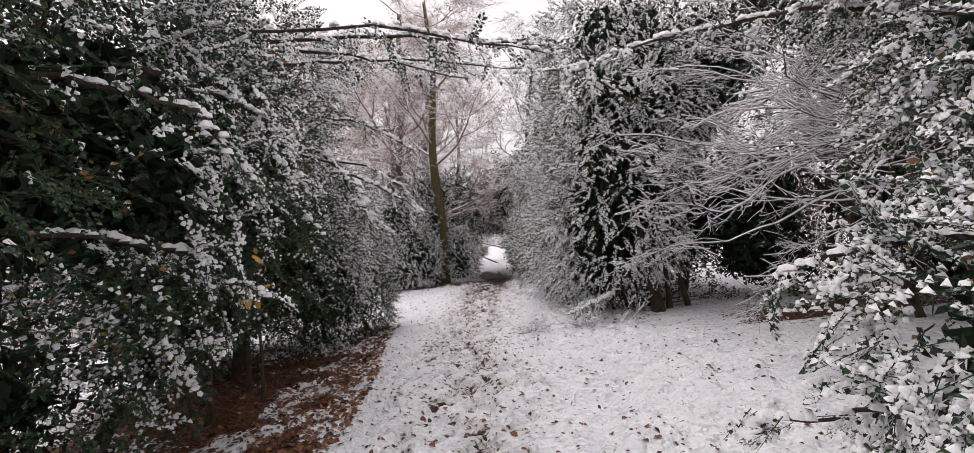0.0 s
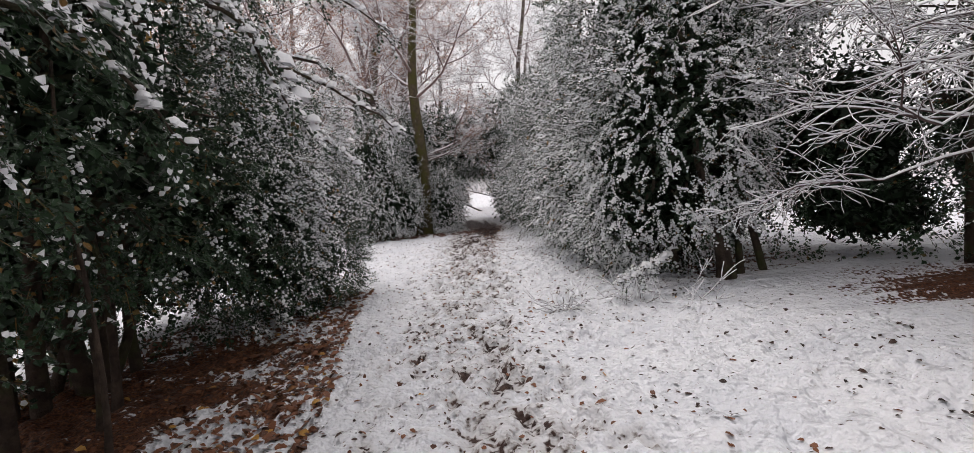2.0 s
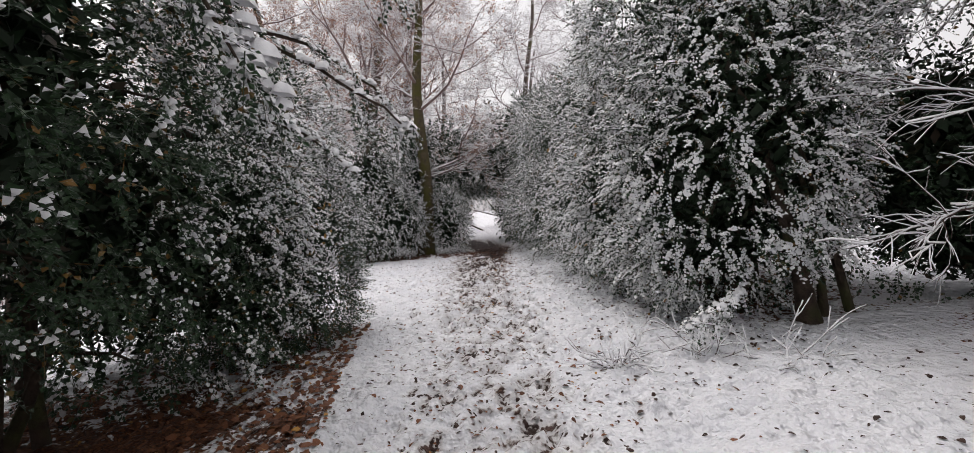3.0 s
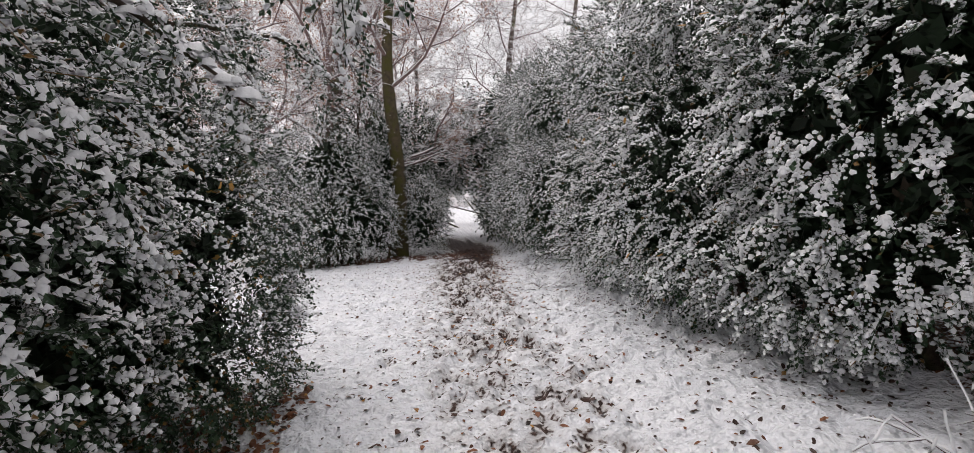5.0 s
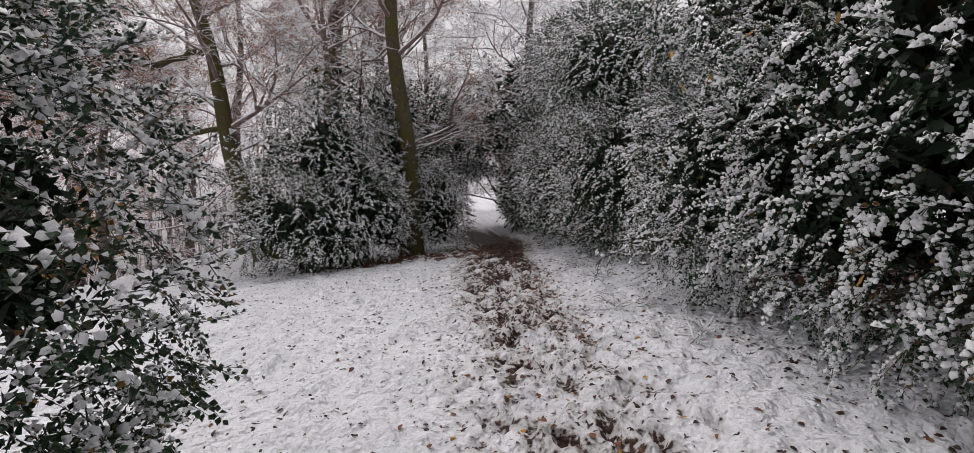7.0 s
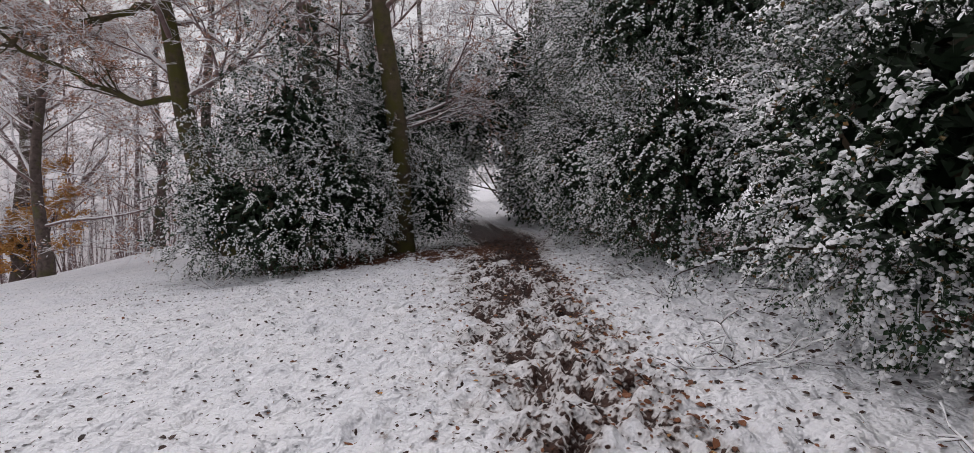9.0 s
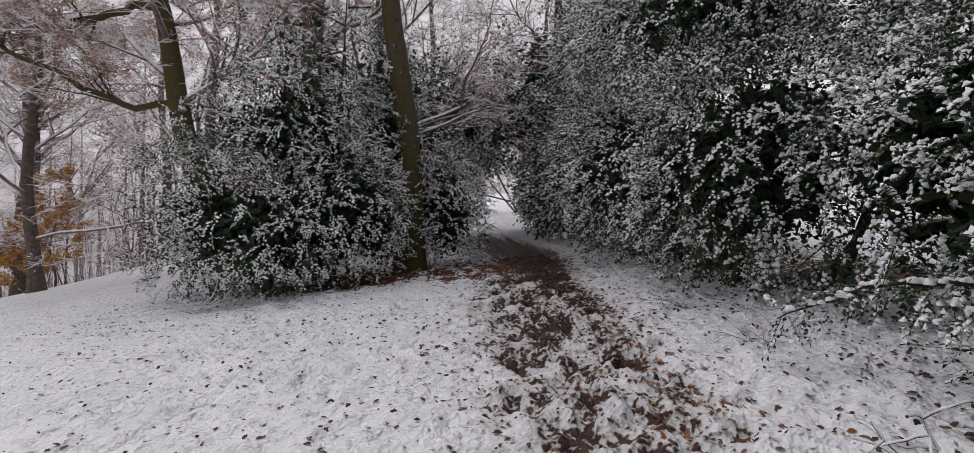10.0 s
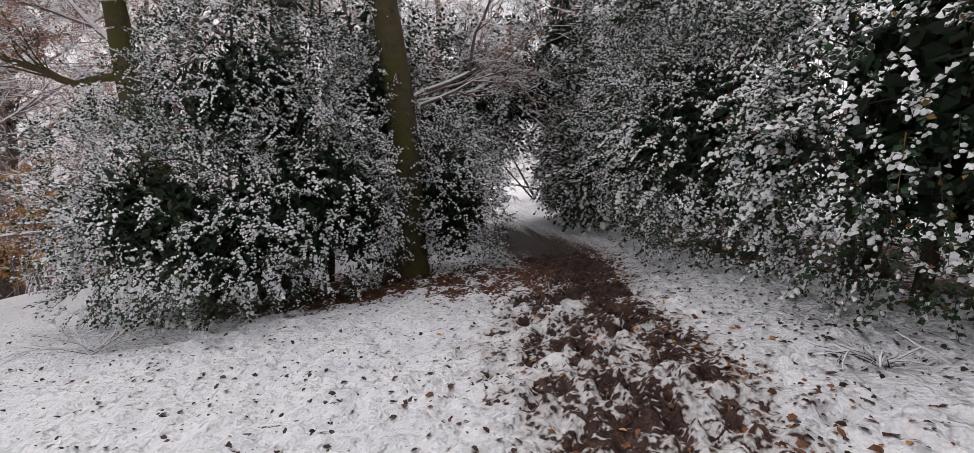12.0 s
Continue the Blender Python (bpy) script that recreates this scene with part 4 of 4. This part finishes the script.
def hanging_bough(root, line, n, seed, heavy=3, pad=1.0):
    """A bough that leans out of a bush over the path, with leaf sprays and thick snow along it."""
    g = np.random.default_rng(seed)
    org = np.array(root.location)
    line = np.array(line, dtype=float)
    t = np.linspace(0, 1, 14)
    key = np.linspace(0, 1, len(line))
    pts = np.stack([np.interp(t, key, line[:, i]) for i in range(3)], -1) + g.normal(0, 0.012, (14, 3))
    h = Heap()
    tube(h, pts - org, np.linspace(0.022, 0.005, 14), 6)
    wood = mesh_part("bough", *h.out(), STEM, root, "thin dark overhanging bough")
    u = g.uniform(0.15, 1.0, n)
    q = np.stack([np.interp(u, t, pts[:, i]) for i in range(3)], -1) + g.normal(0, 0.05, (n, 3))
    d = unit(np.stack([np.interp(u, t, np.gradient(pts[:, i])) for i in range(3)], -1))
    way = d * 0.6 + g.normal(0, 0.45, (n, 3))
    way[:, 2] -= 0.45
    fol, sno = sprays(q - org, way, g.integers(max(heavy - 1, 0), heavy + 1, n), NEAR, g, (0.5, 0.9))
    mesh_part("foliage", *fol.out(), HOLLY, wood, smooth=False)
    for k in range(n * 2):
        v = g.uniform(0.1, 1.0)
        c = np.array([np.interp(v, t, pts[:, i]) for i in range(3)]) + [g.normal(0, 0.03), g.normal(0, 0.03), 0.02]
        z = g.uniform(0.6, 1.4) * (1 + (pad - 1) * g.random())
        sno.add(*lump(g, c - org, np.array([d[0, 0], d[0, 1], 0.0]) / (np.hypot(d[0, 0], d[0, 1]) + 1e-6), (0.036 * z, 0.026 * z, 0.024 * z), True))
    mesh_part("snow", *sno.out(), SNOW, wood, "thick pads of snow")


hedge_a, hedge_b, hedge_c = top_object("holly_bush", (-3.9, 3.6)), top_object("holly_bush", (-3.9, 7.6)), top_object("holly_bush", (-3.6, 11.3))
right_a, right_b = top_object("holly_bush", (2.9, 1.9)), top_object("holly_bush", (3.3, 10.4))
hanging_bough(hedge_a, [(-3.2, 4.2, 3.2), (-2.3, 4.0, 3.35), (-0.7, 4.0, 3.38), (0.5, 4.1, 3.2)], 46, 81)
hanging_bough(hedge_a, [(-3.0, 5.0, 3.6), (-1.6, 5.4, 3.75), (-0.2, 5.6, 3.5)], 34, 82)
hanging_bough(hedge_a, [(-2.8, 5.8, 2.8), (-1.9, 6.2, 2.65), (-1.6, 6.4, 2.0)], 22, 83, 2)
hanging_bough(hedge_a, [(-2.6, 2.8, 2.6), (-1.9, 3.2, 2.5), (-1.6, 3.4, 2.0)], 22, 84, 1)
hanging_bough(hedge_a, [(-2.7, 3.7, 3.0), (-2.0, 4.3, 2.75), (-1.7, 4.7, 2.1)], 26, 78)
hanging_bough(hedge_a, [(-2.7, 4.6, 2.3), (-2.1, 5.1, 2.2), (-1.8, 5.4, 1.7)], 22, 79, 1)
hanging_bough(hedge_b, [(-3.0, 8.8, 3.2), (-2.2, 9.3, 3.15), (-1.55, 9.5, 2.7), (-1.35, 9.6, 2.25)], 30, 85)
hanging_bough(hedge_b, [(-3.0, 7.2, 3.6), (-2.0, 7.8, 3.6), (-1.2, 8.2, 3.2)], 30, 86)
hanging_bough(hedge_a, [(-2.8, 6.0, 2.9), (-2.1, 6.4, 2.8), (-1.75, 6.6, 2.35), (-1.6, 6.7, 1.95)], 20, 76, 3, 2.4)
hanging_bough(hedge_b, [(-3.0, 8.2, 3.0), (-2.0, 8.5, 2.75), (-1.4, 8.6, 2.4), (-1.1, 8.65, 2.12)], 16, 77, 3, 1.5)
hanging_bough(hedge_b, [(-3.0, 9.0, 2.5), (-2.2, 9.15, 2.2), (-1.75, 9.3, 1.85)], 18, 69, 3, 1.3)
hanging_bough(hedge_a, [(-2.8, 2.9, 1.7), (-2.1, 3.5, 1.55), (-1.7, 3.9, 1.15)], 24, 70)
hanging_bough(right_b, [(2.7, 9.8, 0.75), (2.1, 9.2, 0.62), (1.5, 8.8, 0.42)], 26, 75, 3, 1.5)
hanging_bough(hedge_c, [(-3.4, 11.6, 3.0), (-2.5, 12.1, 3.1), (-2.0, 12.4, 2.7)], 24, 87, 2)
hanging_bough(right_a, [(3.4, 3.4, 3.2), (2.6, 4.0, 3.5), (1.5, 4.2, 3.35), (0.8, 4.3, 3.1)], 40, 88)
hanging_bough(hedge_b, [(-3.0, 6.5, 4.0), (-1.4, 6.6, 4.15), (0.5, 6.6, 4.0)], 40, 92)
hanging_bough(hedge_a, [(-2.6, 5.0, 3.7), (-0.6, 5.0, 3.75), (0.9, 5.0, 3.6)], 40, 93)
hanging_bough(right_b, [(2.6, 8.8, 4.2), (1.4, 7.4, 4.3), (0.4, 6.8, 4.0)], 36, 94)
hanging_bough(right_a, [(2.6, 2.2, 0.7), (2.0, 2.5, 0.75), (1.35, 2.7, 0.6)], 18, 89)
hanging_bough(right_a, [(2.6, 2.4, 1.6), (2.1, 2.8, 1.55), (1.75, 3.1, 1.35)], 18, 90)
hanging_bough(right_b, [(2.4, 16.6, 0.9), (1.7, 17.0, 0.8), (1.2, 17.3, 0.5)], 20, 91, 2)


def bare_stem(root, line, r0):
    h = Heap()
    line = np.array(line, dtype=float)
    t = np.linspace(0, 1, 9)
    pts = np.stack([np.interp(t, np.linspace(0, 1, len(line)), line[:, i]) for i in range(3)], -1) + np.c_[np.sin(t * 6) * 0.03, np.cos(t * 5) * 0.03, np.zeros(9)]
    tube(h, pts - np.array(root.location), r0 * (1 - 0.5 * t) * (1 + 0.5 * np.exp(-t * 12)), 12)
    mesh_part("stem", *h.out(), STEM, root, "thick reddish-brown leaning stem")


bare_stem(right_b, [gz(3.35, 9.7, -0.1), gz(3.15, 9.85, 1.0), gz(3.0, 10.3, 2.4)], 0.11)
bare_stem(right_b, [gz(3.6, 9.8, -0.1), gz(3.5, 10.0, 1.2), gz(3.5, 10.5, 2.6)], 0.05)
for sx, sy, sr in ((-3.0, 5.4, 0.035), (-3.8, 3.4, 0.06), (-3.1, 6.5, 0.03), (-3.5, 6.2, 0.05), (-3.9, 6.0, 0.045), (-3.4, 7.1, 0.035), (-4.2, 7.0, 0.05), (-2.7, 6.0, 0.02)):
    bare_stem(hedge_a, [gz(sx, sy, -0.1), gz(sx - 0.1, sy + 0.05, 1.2), gz(sx - 0.3, sy + 0.1, 2.6)], sr)


def caught_leaves(root, spots, seed, size=1.0):
    """A few withered orange leaves caught among the evergreen sprays."""
    g = np.random.default_rng(seed)
    org = np.array(root.location)
    for c in spots:
        a, b = unit(g.normal(size=3)), unit(g.normal(size=3))
        s = g.uniform(0.035, 0.055) * size
        c = np.array(c) - org
        v = [c - a * s, c + b * s * 0.5 - a * s * 0.3, c + b * s * 0.35 + a * s * 0.2, c + b * s * 0.5 + a * s * 0.6, c + a * s, c - b * s * 0.45 + a * s * 0.5, c - b * s * 0.3, c - b * s * 0.5 - a * s * 0.4]
        mesh_part("withered_leaf", v, [(0, 1, 7), (1, 6, 7), (1, 2, 6), (2, 5, 6), (2, 3, 5), (3, 4, 5)], GOLD_LEAF, root, "single orange withered leaf", False)


cl = np.random.default_rng(95)
caught_leaves(hedge_a, [(-1.8 + cl.normal(0, 0.06), 3.9 + cl.normal(0, 0.06), z + cl.normal(0, 0.05)) for z in (1.45, 1.42, 1.38, 1.15, 1.12, 1.3, 1.1)], 96, 1.35)
caught_leaves(hedge_a, [(-2.2, 5.2, 2.2), (-2.1, 5.6, 2.3), (-1.9, 4.9, 2.6)], 97)
caught_leaves(hedge_c, [(-2.5 + cl.normal(0, 0.08), cl.uniform(10.3, 11.5), cl.uniform(0.8, 1.7)) for _ in range(14)], 98)
caught_leaves(right_b, [(1.15 + cl.normal(0, 0.1), cl.uniform(11, 16), cl.uniform(0.8, 3.2)) for _ in range(16)], 99)


def twig_tuft(label, at, size, n, seed, flat=0.6):
    """A small bare shrublet or fallen branch with snow on its twigs."""
    g = np.random.default_rng(seed)
    root = new("snowy_shrublet")
    root.location = gz(at[0], at[1], 0.0)
    tagged(root, label, "shrub", "little shrubs beside the path")
    for k in range(n):
        wood, snow = Heap(), Heap()
        a = g.uniform(0, 6.28)
        d = unit(np.array([math.cos(a), math.sin(a), g.uniform(0.1, 1.0) * flat * 2]))

        def twig(start, way, length, r, depth):
            pts, w = [start], unit(way)
            for j in range(4):
                w = unit(w + g.normal(0, 0.16, 3))
                pts.append(pts[-1] + w * length / 4)
            pts = np.array(pts)
            tube(wood, pts, np.linspace(r, 0.0015, 5), 3)
            tube(snow, pts + [0, 0, r + 0.003], np.linspace(r * 0.9, 0.003, 5) + g.uniform(0, 0.006, 5), 4)
            for j in range(5 if depth else 0):
                i = g.integers(1, 5)
                twig(pts[i], w + g.normal(0, 0.6, 3), length * g.uniform(0.35, 0.6), r * 0.6, depth - 1)

        twig(np.array([g.normal(0, 0.04), g.normal(0, 0.04), -0.02]), d, size * g.uniform(0.7, 1.2), 0.006, 1)
        b = mesh_part("branch", *wood.out(), TWIG, root)
        mesh_part("snow", *snow.out(), SNOW, b, "snow clinging to the twigs")


GOLD = tree("young sapling with golden leaves beside the old beech", (-22.0, 41.0), 5.5, 0.06, (0.3, 0.1), BARK, 44, 9, 0.25, 2, 0.32, leaves=GOLD_LEAF, leaf_n=3500, fine=90, leaf_size=1.7)
tree("low golden-leaved shoots at the foot of the old beech", (-23.5, 41.2), 3.4, 0.05, (0.1, 0.1), BARK, 47, 12, 0.1, 2, 0.45, leaves=GOLD_LEAF, leaf_n=3500, fine=40, leaf_size=1.7)
twig_tuft("small bare shrublet with snow on its twigs", (0.8, 8.7), 0.32, 16, 101, 0.9)
twig_tuft("fallen snow-covered branch beneath the holly", (1.75, 8.9), 0.55, 9, 102, 0.25)
twig_tuft("low snowy twigs at the foot of the holly", (2.2, 8.5), 0.5, 6, 103, 0.35)
twig_tuft("low snowy twigs at the foot of the holly", (1.15, 14.2), 0.3, 6, 104, 0.5)
twig_tuft("low snowy twigs at the foot of the holly", (1.5, 17.9), 0.32, 7, 105, 0.4)
twig_tuft("low snowy twigs at the foot of the holly", (1.5, 19.4), 0.3, 6, 106, 0.4)
twig_tuft("low snowy twigs at the foot of the holly", (-5.6, 22.3), 0.5, 7, 107, 0.5)
twig_tuft("low snowy twigs at the foot of the holly", (1.0, 15.8), 0.45, 6, 108, 0.4)


# ---- fallen leaves ----
def leaf_scatter(n, where, seed, mat, name, label, size=(0.02, 0.055)):
    g = np.random.default_rng(seed)
    x, y = where(g, n)
    n = len(x)
    z = snow_z(x, y) + 0.006
    q = np.c_[x, y, z]
    yaw = g.uniform(0, 6.28, n)
    a = np.c_[np.cos(yaw), np.sin(yaw), g.normal(0, 0.25, n)]
    b = np.c_[-np.sin(yaw), np.cos(yaw), g.normal(0, 0.35, n)]
    s = size[0] + (size[1] - size[0]) * g.random((n, 1)) ** 2.5
    lift = np.array([0, 0, 1.0]) * s * g.uniform(0.1, 0.5, (n, 1))
    v = np.stack([q - a * s, q - a * s * 0.2 + b * s * 0.55 + lift, q + a * s * 0.5 + b * s * 0.4 + lift, q + a * s, q + a * s * 0.5 - b * s * 0.4 + lift * 0.6, q - a * s * 0.2 - b * s * 0.55 + lift * 0.6], 1).reshape(-1, 3)
    i = np.arange(n)[:, None, None] * 6
    f = (i + np.array([[(0, 1, 5), (1, 2, 4), (1, 4, 5), (2, 3, 4)]])).reshape(-1, 3)
    ob = mesh_part(name, v, f, mat, smooth=False)
    return tagged(ob, label, "leaves", kind="stuff")


def on_trail(g, n):
    y = g.uniform(0.8, 27, n) ** 1.0
    return trail_x(y) + g.normal(0, 0.9, n), y


def beside_trail(g, n):
    y = g.uniform(14.5, 24, n)
    return trail_x(y) + np.interp(y, [14, 18, 19.5, 23], [0.2, 0.4, 0.55, 0.4]) + g.normal(0, 0.2, n), y


def all_over(g, n):
    x, y = g.uniform(-8, 3.5, n * 3), g.uniform(0.5, 27, n * 3)
    keep = lattice(np.c_[x, y] * 1.7, 8) * (0.35 + 0.65 * np.clip(y / 16, 0, 1)) + 0.3 * g.random(n * 3) > 0.42
    return x[keep][:n], y[keep][:n]


def under_left(g, n):
    y = g.uniform(-0.5, 11.8, n)
    edge = np.interp(y, [-2, 1, 4, 7, 9, 11.5], [-1.3, -1.3, -1.55, -1.75, -2.1, -2.3])
    return edge + 0.25 - np.abs(g.normal(0, 0.8, n)), y


def under_right(g, n):
    y = g.uniform(9.0, 27, n)
    edge = np.interp(y, [8, 9.5, 12, 16, 18, 20, 25, 28], [3.2, 2.4, 2.0, 2.0, 2.4, 1.8, 1.6, 1.9])
    return edge - 0.6 + np.abs(g.normal(0, 0.7, n)), y


leaf_scatter(1900, on_trail, 71, DEAD_LEAF, "fallen_leaves", "russet fallen leaves strewn along the trail", (0.014, 0.042))
leaf_scatter(900, beside_trail, 76, DEAD_LEAF, "fallen_leaves", "orange-brown leaves trodden into the muddy trail", (0.012, 0.042))
leaf_scatter(11000, all_over, 72, DARK_LEAF, "dark_fallen_leaves", "wet dark leaves poking through the snow", (0.006, 0.036))
leaf_scatter(6500, under_left, 73, DEAD_LEAF, "leaf_litter", "red-brown leaf litter beneath the holly")
leaf_scatter(1500, under_right, 74, DARK_LEAF, "leaf_litter", "dark leaf litter along the foot of the bushes", (0.012, 0.036))


def single_leaves(n):
    """The larger fallen leaves beside the trail, one by one."""
    g = np.random.default_rng(111)
    kinds = []
    for k in range(8):
        s = g.uniform(0.024, 0.04)
        c = [(-1, 0, 0), (-0.5, 0.55, 0.25), (-0.05, 0.3, 0.3), (0.5, 0.5, 0.15), (1, 0, 0.25), (0.5, -0.5, 0.1), (-0.05, -0.3, 0.25), (-0.55, -0.5, 0.15), (0, 0, 0.02)]
        v = np.array(c) * s * (1 + g.normal(0, 0.22, (9, 3)))
        me = mesh_of("fallen_leaf", v, np.array([(i, (i + 1) % 8, 8) for i in range(8)]), False)
        me.materials.append(DEAD_LEAF if k < 4 else (DARK_LEAF if k < 7 else GOLD_LEAF))
        kinds.append(me)
    for k in range(n):
        y = 2.0 + 20 * g.random() ** 0.7
        x = float(trail_x(y)) + g.normal(0, 1.0) if k % 3 else g.uniform(-2.2, 1.6)
        ob = new("fallen_leaf", kinds[g.integers(0, 8)])
        ob.parent = ground
        ob.matrix_basis = pose(x, y, float(snow_z(x, y)) + 0.004, g.normal(0, 9), g.normal(0, 9), g.uniform(0, 360))


single_leaves(280)
